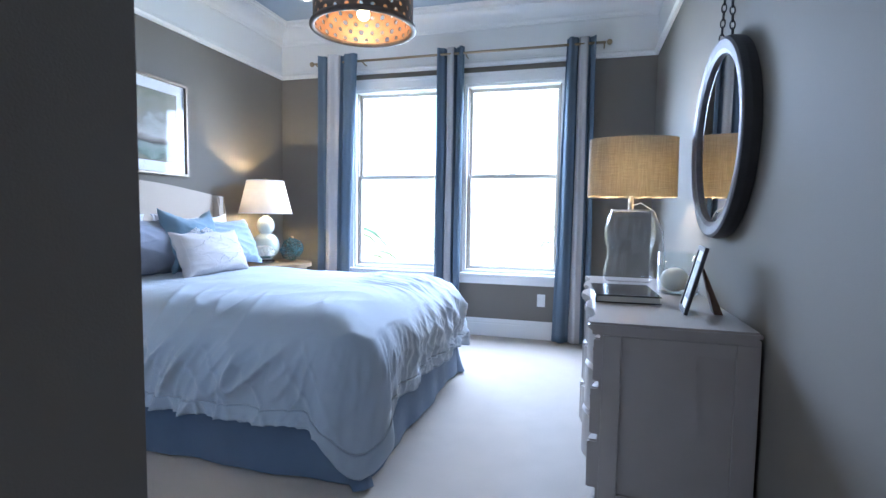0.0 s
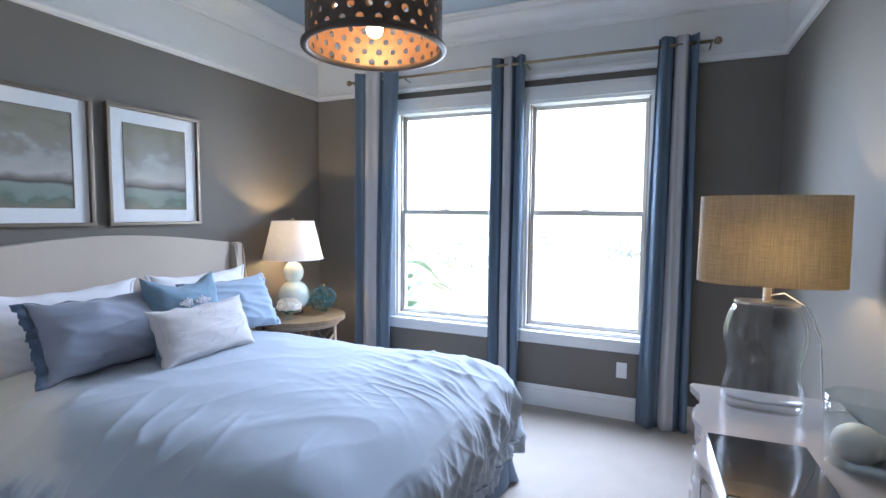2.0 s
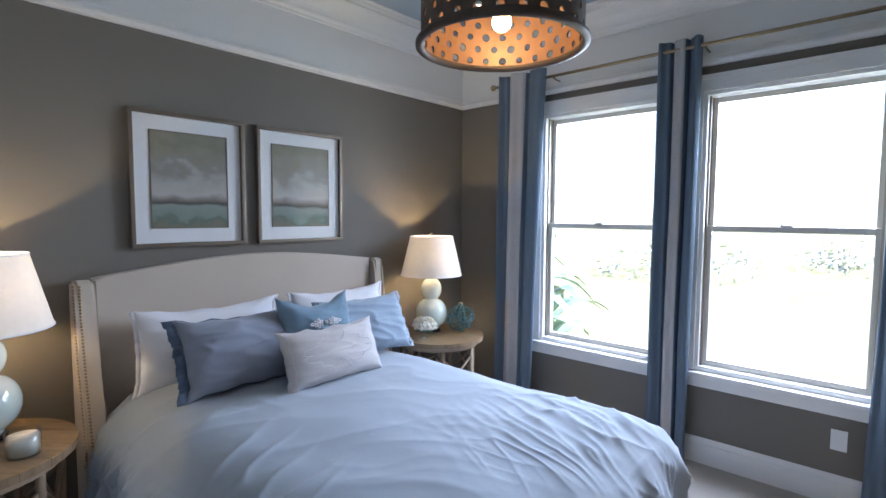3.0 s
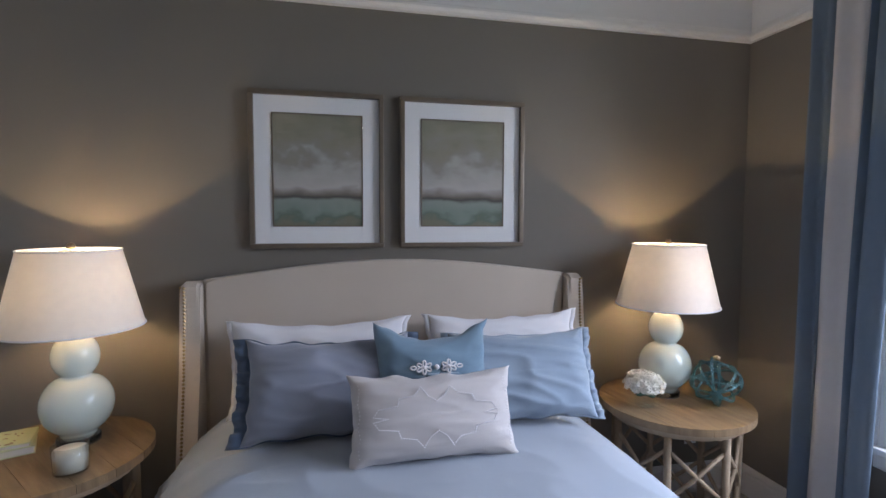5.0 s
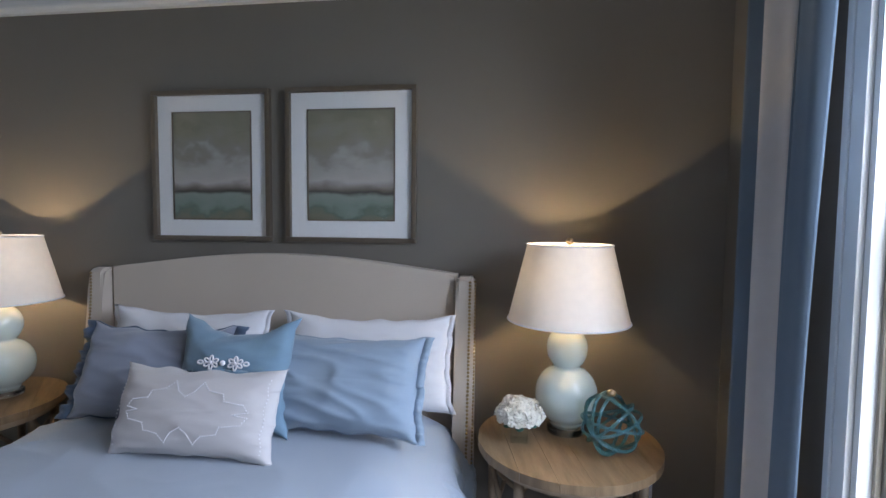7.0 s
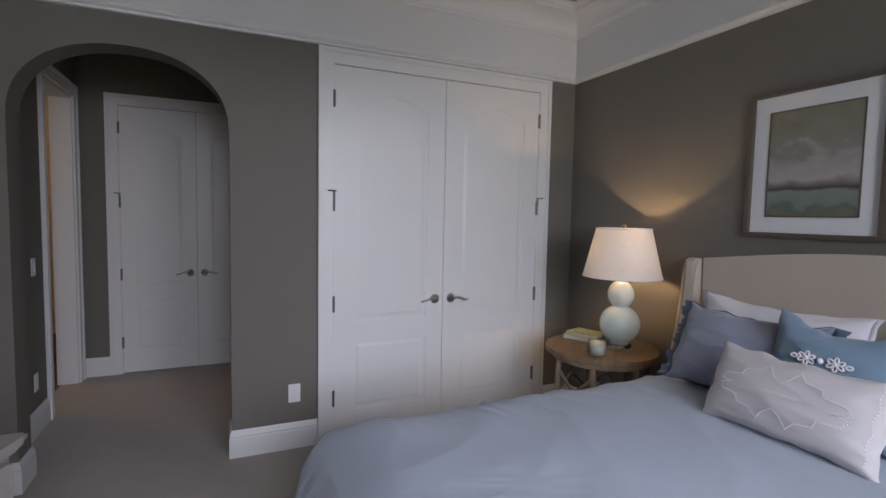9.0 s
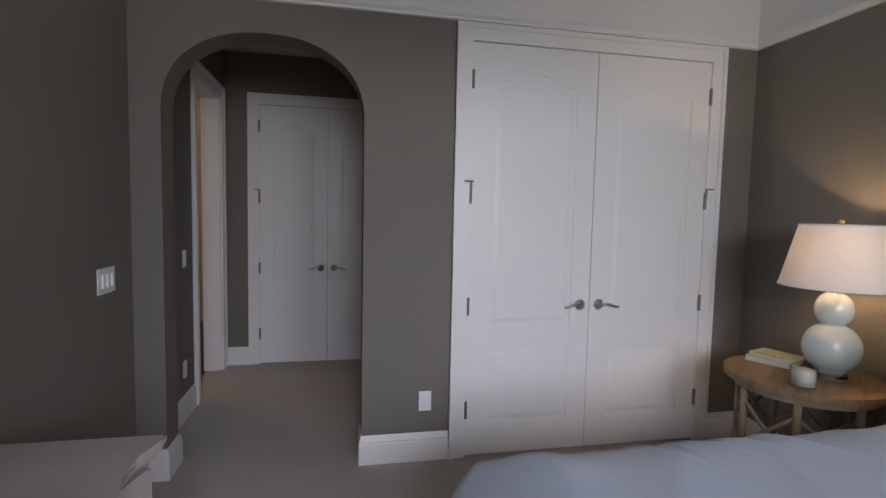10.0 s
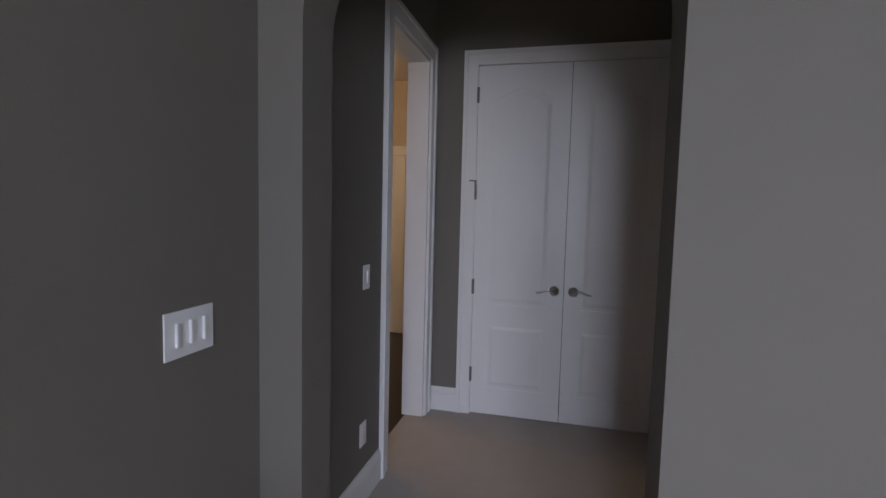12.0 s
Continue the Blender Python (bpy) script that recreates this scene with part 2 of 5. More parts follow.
def weave(m, node, color):
    """Slubby woven threads both ways, as colour."""
    nt = m.node_tree
    tc = nt.nodes.new("ShaderNodeTexCoord")
    outs = []
    for sc in ((14, 14, 420), (260, 260, 10)):
        mp = nt.nodes.new("ShaderNodeMapping")
        mp.inputs["Scale"].default_value = sc
        no = nt.nodes.new("ShaderNodeTexNoise")
        no.inputs["Scale"].default_value, no.inputs["Detail"].default_value = 1.0, 3
        nt.links.new(tc.outputs["Object"], mp.inputs[0])
        nt.links.new(mp.outputs[0], no.inputs["Vector"])
        outs.append(no)
    mu = nt.nodes.new("ShaderNodeMath")
    mu.operation = "MULTIPLY"
    nt.links.new(outs[0].outputs[0], mu.inputs[0])
    nt.links.new(outs[1].outputs[0], mu.inputs[1])
    cr = nt.nodes.new("ShaderNodeValToRGB")
    cr.color_ramp.elements[0].position, cr.color_ramp.elements[1].position = 0.12, 0.42
    cr.color_ramp.elements[0].color = (*[c * 0.68 for c in color], 1)
    cr.color_ramp.elements[1].color = (*[c * 1.1 for c in color], 1)
    nt.links.new(mu.outputs[0], cr.inputs[0])
    nt.links.new(cr.outputs[0], m.node_tree.nodes["Principled BSDF"].inputs["Base Color"])
    nt.links.new(cr.outputs[0], node.inputs[0])


weave(M_BURLAP, _, (0.31, 0.245, 0.165))
M_GLASS = clear_glass("window_glass")
M_PICGLASS = clear_glass("picture_glass", ior=1.22)
M_JUG = clear_glass("thick_clear_glass", (0.985, 0.995, 1.0), 1.5)
M_JAR = clear_glass("thin_clear_glass", (0.94, 0.97, 0.975), 1.5)
M_TEALGLASS = mat("teal_art_glass", (0.16, 0.42, 0.46), 0.03, trans=0.8, ior=1.45, vary=0.15, scale=12)
M_PETAL = mat("white_hydrangea_petal", (0.78, 0.76, 0.68), 0.8, vary=0.05)
M_WAX = mat("ivory_candle_wax", (0.78, 0.72, 0.62), 0.5, vary=0.03)

# ---- setting ----
XW, XE, YS, YN = -3.085, 0.56, 1.24, 5.32
ZM, ZC = 2.527, 3.05
T = 0.15
AX, AR = -0.0965, 0.5105  # arch centre and half width


def setting(ob, label=""):
    return tagged(ob, label, kind="structure")


setting(part("floor", boxes((XW - T, -0.96, -0.1, XE + T - 0.02, YN + T, 0)), M_CARPET), "beige cut-pile carpet through bedroom and passage")
setting(part("floor", boxes((XE + T - 0.02, -3.2, -0.1, 3.2, 1.2, -0.004)), M_DARKWOOD), "dark hardwood floor beyond the passage door")
setting(part("wall_west", boxes((XW - T, YS - 0.7, 0, XW, YN + T, ZC)), M_WALL), "taupe painted wall behind the bed")
setting(part("wall_east", boxes((XE, YS - 0.19, 0, XE + T, YN + T, ZC)), M_WALL), "taupe painted wall with the dresser")
# north wall round two window openings
WIN = ((-2.255, -1.36), (-1.11, -0.205))
WZ0, WZ1 = 0.60, 2.37
setting(part("wall_north", boxes(
    (XW, YN, 0, XE, YN + T, WZ0), (XW, YN, WZ1, XE, YN + T, ZC), (XW, YN, WZ0, WIN[0][0], YN + T, WZ1),
    (WIN[0][1], YN, WZ0, WIN[1][0], YN + T, WZ1), (WIN[1][1], YN, WZ0, XE, YN + T, WZ1)), M_WALL), "taupe painted window wall")
# south wall with the arch and the closet opening
CX0, CX1, CZ = -2.75, -1.212, 2.422
arch = []
for i in range(33):
    a = math.pi * i / 32
    c, s = math.cos(a), math.sin(a)
    arch.append((AX - AR * math.copysign(abs(c) ** 0.9, c), 1.95 + 0.415 * s ** 0.9))
outline = [(XW, 0), (CX0, 0), (CX0, CZ), (CX1, CZ), (CX1, 0), (AX - AR, 0), *arch, (AX + AR, 0), (XE, 0), (XE, ZC), (XW, ZC)]
setting(part("wall_south", prism(outline, YS - 0.19, YS), M_WALL), "taupe painted wall with an arched opening")
# passage and closet walls
YF = -0.803
DX0, DX1, DXZ = -0.965, 0.262, 2.405
NX = 0.565
setting(part("wall_passage_east", boxes((NX, YF, 0, NX + T, -0.66, 2.9), (NX, 0.09, 0, NX + T, YS - 0.19, 2.9), (NX, -0.66, 2.42, NX + T, 0.09, 2.9)), M_WALL), "taupe passage wall with a doorway")
setting(part("wall_passage_south", prism([(-1.2, 0), (DX0, 0), (DX0, DXZ), (DX1, DXZ), (DX1, 0), (NX + T, 0), (NX + T, 2.9), (-1.2, 2.9)], YF - T, YF), M_WALL), "taupe passage end wall")
setting(part("wall_passage_west", boxes((-1.2, YF, 0, -1.075, YS - 0.19, 2.9)), M_WALL), "taupe passage side wall")
setting(part("wall_closet", boxes((XW, YS - 0.85, 0, -1.2, YS - 0.7, ZC), (-1.02 - 0.2, -1.6, 0, NX, -1.5, 2.9)), M_WALL), "plain closet back walls")
setting(part("wall_far_room", boxes((3.1, -3.2, 0, 3.2, 1.2, 2.9), (NX + T, 1.1, 0, 3.1, 1.2, 2.9), (NX + T, -2.9, 0, 3.1, -2.8, 2.9), (NX, -3.2, 0, NX + T, YF - T, 2.9)), mat("cream_wall_paint", (0.55, 0.47, 0.36), 0.7, vary=0.03, bump=0.1)), "cream walls beyond the passage door")
setting(part("ceiling", boxes((XW - T, YS - 0.85, ZC, XE + T, YN + T, ZC + 0.1)), M_CEIL), "pale grey-blue bedroom ceiling")
setting(part("ceiling", boxes((-1.2, -3.2, 2.86, 3.2, YS - 0.19, 2.96)), M_FRIEZE), "white passage ceiling")
# picture rail, frieze and crown
setting(part("frieze", ring_mould(XW, YS, XE, YN, [(0, ZM), (0.006, ZM), (0.006, 2.90), (0, 2.90)]), M_FRIEZE), "white painted frieze band")
setting(part("picture_rail", ring_mould(XW, YS, XE, YN, [(0.0, ZM - 0.002), (0.022, ZM), (0.024, ZM + 0.012), (0.036, ZM + 0.022), (0.034, ZM + 0.036), (0.02, ZM + 0.044), (0.016, ZM + 0.062), (0.0, ZM + 0.068)]), M_WHITE, smooth=False), "white moulded picture rail")
crown = [(0.0, 2.86), (0.018, 2.862), (0.022, 2.878), (0.03, 2.885)]
for i in range(9):
    a = i / 8 * math.pi / 2
    crown.append((0.035 + 0.10 * (1 - math.cos(a)), 2.895 + 0.10 * math.sin(a)))
crown += [(0.142, 3.0), (0.142, 3.012), (0.155, 3.02), (0.16, 3.035), (0.175, 3.042), (0.175, ZC)]
setting(part("crown_moulding", ring_mould(XW, YS, XE, YN, crown), M_WHITE), "white crown moulding")

BASE = [(0, 0), (0.016, 0), (0.016, 0.115), (0.013, 0.125), (0.015, 0.135), (0.011, 0.146), (0.008, 0.158), (0.004, 0.168), (0, 0.168)]


def baseboard(p, q, ends=(0, 0)):
    setting(part("baseboard", run_mould(p, q, BASE, ends=ends), M_WHITE), "white moulded baseboard")


baseboard((XW, YN), (XW, YS), (1, 1))
baseboard((XE, YN), (XW, YN), (1, 1))
baseboard((XE, YS), (XE, YN), (1, 1))
baseboard((XW, YS), (CX0 - 0.1, YS), (1, 0))
baseboard((CX1 + 0.1, YS), (AX - AR, YS), (0, -1))
baseboard((AX - AR, YS), (AX - AR, YS - 0.19), (-1, -1))
baseboard((AX + AR, YS), (XE, YS), (-1, 1))
baseboard((AX + AR, YS - 0.19), (AX + AR, YS), (-1, -1))
baseboard((NX, 0.19), (NX, YS - 0.19), (0, 1))
baseboard((DX1 + 0.1, YF), (NX, YF), (0, 1))
baseboard((NX, YS - 0.19), (AX + AR, YS - 0.19), (1, -1))

CAS = [(0, 0), (0.016, 0), (0.02, 0.012), (0.02, 0.07), (0.026, 0.078), (0.026, 0.098), (0, 0.098)]


def casing(x0, x1, z, wall, axis="y", face=1, width=0.098, name="trim", label="white painted door casing", bottom=0.0):
    """Two legs and a head round an opening; built from stepped boards."""
    def b(u0, z0, u1, z1, d0, d1):
        d0, d1 = sorted((wall + face * d0, wall + face * d1))
        return (u0, d0, z0, u1, d1, z1) if axis == "y" else (d0, u0, z0, d1, u1, z1)
    w = width
    items = []
    for (o, i, d) in ((0, w, 0.018), (w * 0.72, w, 0.028)):
        items += [b(x0 - i, bottom, x0 - o - (0 if o == 0 else 0), z + (w if o == 0 else 0), 0, d) if o == 0 else b(x0 - i, bottom, x0 - o, z + i, 0.001, d)]
        items += [b(x1 + o, bottom, x1 + i, z + (w if o == 0 else 0), 0, d) if o == 0 else b(x1 + o, bottom, x1 + i, z + i, 0.001, d)]
        items += [b(x0, z, x1, z + w, 0, d) if o == 0 else b(x0 - o, z + o, x1 + o, z + i, 0.001, d - 0.001)]
    setting(part(name, boxes(*items, bevel=0.002), M_WHITE), label)


casing(CX0, CX1, CZ, YS, label="white painted closet casing")
casing(DX0, DX1, DXZ, YF, label="white painted casing of the passage doors")
casing(-0.66, 0.09, 2.42, NX, axis="x", face=-1, label="white painted casing of the passage doorway")
setting(part("door_jamb", boxes((NX, -0.66, 0, NX + T, -0.64, 2.42), (NX, 0.07, 0, NX + T, 0.09, 2.42), (NX, -0.64, 2.40, NX + T, 0.07, 2.42)), M_WHITE), "white doorway jamb")


# ---- doors ----
M_HINGE = mat("aged_nickel", (0.22, 0.21, 0.2), 0.4, 0.9, vary=0.1)

def door_leaf(w, h, arched):
    """A moulded two-panel door leaf, hinge side at x 0, face towards +y."""
    bm = boxes((0.002, -0.036, 0.012, w - 0.002, -0.006, h))
    x0, x1 = 0.115 * w / 0.762 + 0.01, w - 0.115 * w / 0.762 - 0.01
    holes = []
    top = h - 0.155
    for z0, z1, arc in ((0.20, 0.66, False), (0.79, top, arched)):
        out = [(x0, z0), (x1, z0)]
        if arc:
            n = 12
            for i in range(n + 1):
                s = i / n
                out.append((x1 + (x0 - x1) * s, z1 - 0.075 + 0.075 * math.sin(math.pi * s) ** 1.6))
        else:
            out += [(x1, z1), (x0, z1)]
        holes.append(out)
    # raised surround as four stiles and rails, 6 mm proud of the core
    f0, f1 = -0.006, 0.0
    zt = holes[1]
    box(bm, 0.002, f0, 0.012, x0, f1, h)
    box(bm, x1, f0, 0.012, w - 0.002, f1, h)
    box(bm, x0, f0, 0.012, x1, f1, 0.20)
    box(bm, x0, f0, 0.66, x1, f1, 0.79)
    prism([(x1, h), (x0, h), *zt[2:][::-1]], f0, f1, bm=bm)
    # sloped raised field inside each panel
    for out in holes:
        cx = (x0 + x1) / 2
        zlo, zhi = out[0][1], max(p[1] for p in out)
        rows = []
        for k, d in ((0.0, -0.0055), (0.022, -0.0055), (0.045, -0.0005)):
            row = []
            for (u, z) in out:
                uu = cx + (u - cx) * (1 - 2 * k / (x1 - x0))
                zz = (zlo + zhi) / 2 + (z - (zlo + zhi) / 2) * (1 - 2 * k / (zhi - zlo))
                row.append(bm.verts.new((uu, d, zz)))
            rows.append(row)
        for a, b in zip(rows, rows[1:]):
            n = len(a)
            for i in range(n):
                bm.faces.new((a[i], a[(i + 1) % n], b[(i + 1) % n], b[i]))
        bm.faces.new(rows[-1])
    return bm


def lever(side):
    """Lever handle on a round rose; side +1 points to +x."""
    bm = lathe([(0.001, 0), (0.032, 0), (0.033, 0.006), (0.028, 0.010), (0.012, 0.014), (0.011, 0.045), (0.001, 0.048)], 24)
    bmesh.ops.rotate(bm, verts=bm.verts, matrix=Matrix.Rotation(radians(-90), 3, "X"))
    pts = [(side * x, 0.044 + 0.004 * math.sin(x * 30), 0.010 * math.sin(x * 45) + 0.0) for x in (0, 0.02, 0.04, 0.06, 0.08, 0.10, 0.115)]
    return tube(pts, 0.008, 10, bm)


def hinge():
    bm = boxes((-0.010, 0, -0.05, 0.010, 0.003, 0.05))
    return lathe([(0.008, -0.052), (0.008, 0.052)], 8, bm, cy=0.006)


def double_door(name, xl, xr, wall, h, label, flip_latch, hooks):
    mid = (xl + xr) / 2
    for k, (xh, side) in enumerate(((xr, -1), (xl, 1))):
        w = abs(mid - xh)
        e = setting(new(name), label)
        e.location = (xh, wall + 0.010, 0)
        bm = door_leaf(w, h - 0.004, True)
        if side < 0:
            bmesh.ops.scale(bm, vec=(-1, 1, 1), verts=bm.verts)
        part("door_leaf", bm, M_WHITE, e)
        bm = lever(-side)
        part("door_handle", bm, M_NICKEL, e, "brushed nickel lever handle", True, at=(side * (w - 0.062), 0, 0.91))
        for z in (0.29, 0.91, 1.56, 2.21):
            part("hinge", hinge(), M_HINGE, e, "dark nickel hinge", at=(0, 0, z))
        if hooks:
            part("hinge_hook", lathe([(0.007, -0.05), (0.007, 0.0)], 8, tube([(side * 0.012, 0.02, 0.004), (-side * 0.04, 0.028, 0.006)], 0.005, 6), cy=0.012), M_HINGE, e, "small nickel hook over the hinge", at=(0, 0, 1.63))


double_door("closet_door", CX0, CX1, YS, CZ, "white moulded closet door leaf, closed", 0, True)
double_door("passage_door", DX0, DX1, YF, DXZ, "white moulded passage door leaf, closed", 0, True)
# open white door and jamb light beyond the doorway
od = setting(new("hall_door"), "white panel door standing in the room beyond")
od.location = (1.42, -2.76, 0)
bm = door_leaf(0.76, 2.03, False)
part("door_leaf", bm, M_WHITE, od)
casing(1.42, 2.18, 2.04, -2.8, label="white casing in the room beyond")


# ---- windows ----
def window(x0, x1):
    e = setting(new("window"), "white double-hung window with two clear sashes")
    e.location = (x0, YN, 0)
    w = x1 - x0
    j = 0.022
    part("window_frame", boxes((0, 0.0, WZ0, j, T, WZ1), (w - j, 0.0, WZ0, w, T, WZ1), (j, 0.0, WZ1 - j, w - j, T, WZ1), (j, 0.0, WZ0, w - j, T, WZ0 + 0.03),
        ), M_WHITE, e)
    for xa, xb in ((j, j + 0.012), (w - j - 0.012, w - j)):
        part("sash_track", boxes((xa, 0.036, WZ0 + 0.03, xb, 0.050, WZ1 - j), (xa, 0.092, 1.54, xb, 0.0945, WZ1 - j), (xa, 0.132, WZ0 + 0.03, xb, 0.145, WZ1 - j), (xa, 0.0505, 1.54, xa + 0.004 if xa < 0.1 else xb, 0.0915, WZ1 - j) if xa < 0.1 else (xb - 0.004, 0.0505, 1.54, xb, 0.0915, WZ1 - j)), M_TRACK, e, "tan window track")
    s0, s1 = j + 0.003, w - j - 0.003
    zb, zm, zt = WZ0 + 0.032, 1.515, WZ1 - j - 0.003
    for nm, a, b, y in (("lower_sash", zb, zm + 0.02, 0.055), ("upper_sash", zm - 0.018, zt, 0.095)):
        r = 0.034
        sash = part(nm, boxes((s0, y, a, s0 + r, y + 0.035, b), (s1 - r, y, a, s1, y + 0.035, b), (s0 + r, y, a, s1 - r, y + 0.035, a + r), (s0 + r, y, b - r, s1 - r, y + 0.035, b), bevel=0.003), M_SASH, e)
        p = part("pane", boxes((s0 + r, y + 0.015, a + r, s1 - r, y + 0.019, b - r)), M_GLASS, sash)
        p.visible_shadow = False
    part("sash_lock", boxes((w / 2 - 0.03, 0.04, zm + 0.02, w / 2 + 0.03, 0.07, zm + 0.032), bevel=0.003), M_PLATE, e, "white sash lock")
    part("window_sill", boxes((-0.085, -0.055, WZ0 - 0.03, w + 0.085, 0.034, WZ0), bevel=0.006), M_WHITE, e)
    part("window_apron", boxes((-0.07, -0.018, WZ0 - 0.10, w + 0.07, 0, WZ0 - 0.031), bevel=0.003), M_WHITE, e)
    for a, b in ((-0.075, 0), (w, w + 0.075)):
        part("window_casing", boxes((a, -0.018, WZ0, b, 0, WZ1), (a + (0.0 if a < 0 else 0.05), -0.026, WZ0, (a + 0.025) if a < 0 else b, -0.0185, WZ1), bevel=0.002), M_WHITE, e)
    part("window_head", boxes((-0.075, -0.018, WZ1, w + 0.075, 0, WZ1 + 0.10), (-0.075, -0.028, WZ1 + 0.07, w + 0.075, -0.0185, WZ1 + 0.10), bevel=0.002), M_WHITE, e)


for a, b in WIN:
    window(a, b)


# ---- bed ----
def smooth(a, b, x):
    t = min(1, max(0, (x - a) / (b - a)))
    return t * t * (3 - 2 * t)


BY0, BY1, BX0, BX1, BZ = 2.50, 4.17, -2.98, -0.88, 0.712
bed = empty("bed", (-2.0, 3.28, 0), "queen bed with beige winged headboard and denim-blue skirt", "bed")
bed_off = Vector((2.0, -3.28, 0))


def bedpart(name, bm, m, label="", sm=True):
    bmesh.ops.translate(bm, vec=bed_off, verts=bm.verts)
    return part(name, bm, m, bed, label, sm)


HY0, HY1 = 2.417, 4.262
HC = (HY0 + HY1) / 2
out = [(HY0 + 0.08, 0.2), (HY1 - 0.08, 0.2)]
for i in range(25):
    s = i / 24
    y = HY1 - 0.08 + (HY0 - HY1 + 0.16) * s
    out.append((y, 1.285 + 0.075 * math.sin(math.pi * s) ** 1.1))
bm = prism(out, -3.065, -2.992, axis="x")
bmesh.ops.bevel(bm, geom=[e for e in bm.edges if abs(e.verts[0].co.x - e.verts[1].co.x) < 1e-5], offset=0.015, segments=3, affect="EDGES")
bedpart("headboard", bm, M_UPH, "curved beige linen headboard", False)


def wing_front(z):
    return -2.945 + 0.05 * (1 - smooth(0.7, 1.25, z)) + 0.09 * (1 - smooth(0.3, 0.95, z))


for y0, y1, lab in ((HY0, HY0 + 0.08, -1), (HY1 - 0.08, HY1, 1)):
    # wing: shallow at the top, sweeping forward low down
    o = [(-3.065, 0.2)]
    for i in range(13):
        z = 0.2 + (1.262 - 0.2) * i / 12
        o.append((wing_front(z), z))
    o += [(-2.965, 1.278), (-3.0, 1.282), (-3.065, 1.275)]
    bm = prism([(u, z) for u, z in o], y0, y1)
    bmesh.ops.bevel(bm, geom=[e for e in bm.edges if abs(e.verts[0].co.y - e.verts[1].co.y) < 1e-5], offset=0.014, segments=3, affect="EDGES")
    w = bedpart("headboard_wing", bm, M_UPH, "beige linen side wing", False)
    bm = bmesh.new()
    yy = y0 + 0.019 if lab < 0 else y1 - 0.019
    for i in range(64):
        z = 0.30 + i * 0.0152
        x = wing_front(z)
        bmesh.ops.create_icosphere(bm, subdivisions=1, radius=0.0068, matrix=Matrix.Translation((x + 0.001 + bed_off.x, yy + bed_off.y, z)))
        bmesh.ops.create_icosphere(bm, subdivisions=1, radius=0.0068, matrix=Matrix.Translation((x - 0.02 + bed_off.x, (y0 - 0.001 if lab < 0 else y1 + 0.001) + bed_off.y, z)))
    part("nailhead_trim", bm, M_NAIL, w, "row of brass nailheads")
bedpart("mattress", boxes((-2.97, BY0 + 0.08, 0.30, BX1 - 0.07, BY1 - 0.08, 0.665), bevel=0.05), M_SHEET, "white mattress")
bedpart("box_spring", boxes((-2.97, BY0 + 0.06, 0.06, BX1 - 0.06, BY1 - 0.06, 0.30), bevel=0.02), M_SKIRT, "blue-clad box spring")


def edge_path(n, x0, x1, y0, y1, r):
    """Open path: up the south side from the head, round the foot, back along the north side. Gives point, normal and arc length."""
    pts, s = [], 0.0
    seg = [("l", (x0, y0), (x1 - r, y0), (0, -1)), ("a", (x1 - r, y0 + r), -90), ("l", (x1, y0 + r), (x1, y1 - r), (1, 0)), ("a", (x1 - r, y1 - r), 0), ("l", (x1 - r, y1), (x0, y1), (0, 1))]
    lens = [x1 - r - x0, r * math.pi / 2, y1 - y0 - 2 * r, r * math.pi / 2, x1 - r - x0]
    total = sum(lens)
    for i in range(n + 1):
        d = total * i / n
        k = 0
        while k < 4 and d > lens[k]:
            d -= lens[k]
            k += 1
        g = seg[k]
        f = min(1, d / lens[k])
        if g[0] == "l":
            p = (g[1][0] + (g[2][0] - g[1][0]) * f, g[1][1] + (g[2][1] - g[1][1]) * f)
            nn = g[3]
        else:
            a = radians(g[2] + 90 * f)
            p = (g[1][0] + r * math.cos(a), g[1][1] + r * math.sin(a))
            nn = (math.cos(a), math.sin(a))
        corner = 1 if g[0] == "a" else 0
        pts.append((Vector(p), Vector(nn), total * i / n, corner))
    return pts, total


# bed skirt: gathered cloth to the floor
pts, total = edge_path(300, -2.95, BX1 + 0.005, BY0 + 0.02, BY1 - 0.02, 0.04)
bm = bmesh.new()
rows = []
for k in range(6):
    z = 0.30 * (1 - k / 5) + 0.012
    row = []
    for p, nn, s, c in pts:
        o = 0.004 + 0.010 * (k / 5) * (math.sin(s * 9) + 0.5 * math.sin(s * 23 + 1)) + 0.012 * k / 5 + 0.05 * (k / 5) ** 2 * c
        row.append(bm.verts.new((p.x + nn.x * o, p.y + nn.y * o, z)))
    rows.append(row)
for a, b in zip(rows, rows[1:]):
    for i in range(len(a) - 1):
        bm.faces.new((a[i], a[i + 1], b[i + 1], b[i]))
bedpart("bed_skirt", bm, M_SKIRT, "denim-blue gathered bed skirt")

# duvet: rings from the middle outward over the top, round the edge and down the sides
duvet_w = (BX1 - BX0)
pts, total = edge_path(760, -2.9, BX1, BY0, BY1, 0.13)
bm = bmesh.new()
rows = []
NTOP, NHANG = 70, 40
spine0, spine1 = Vector((-2.9, HC)), Vector((BX1 - 0.5, HC))


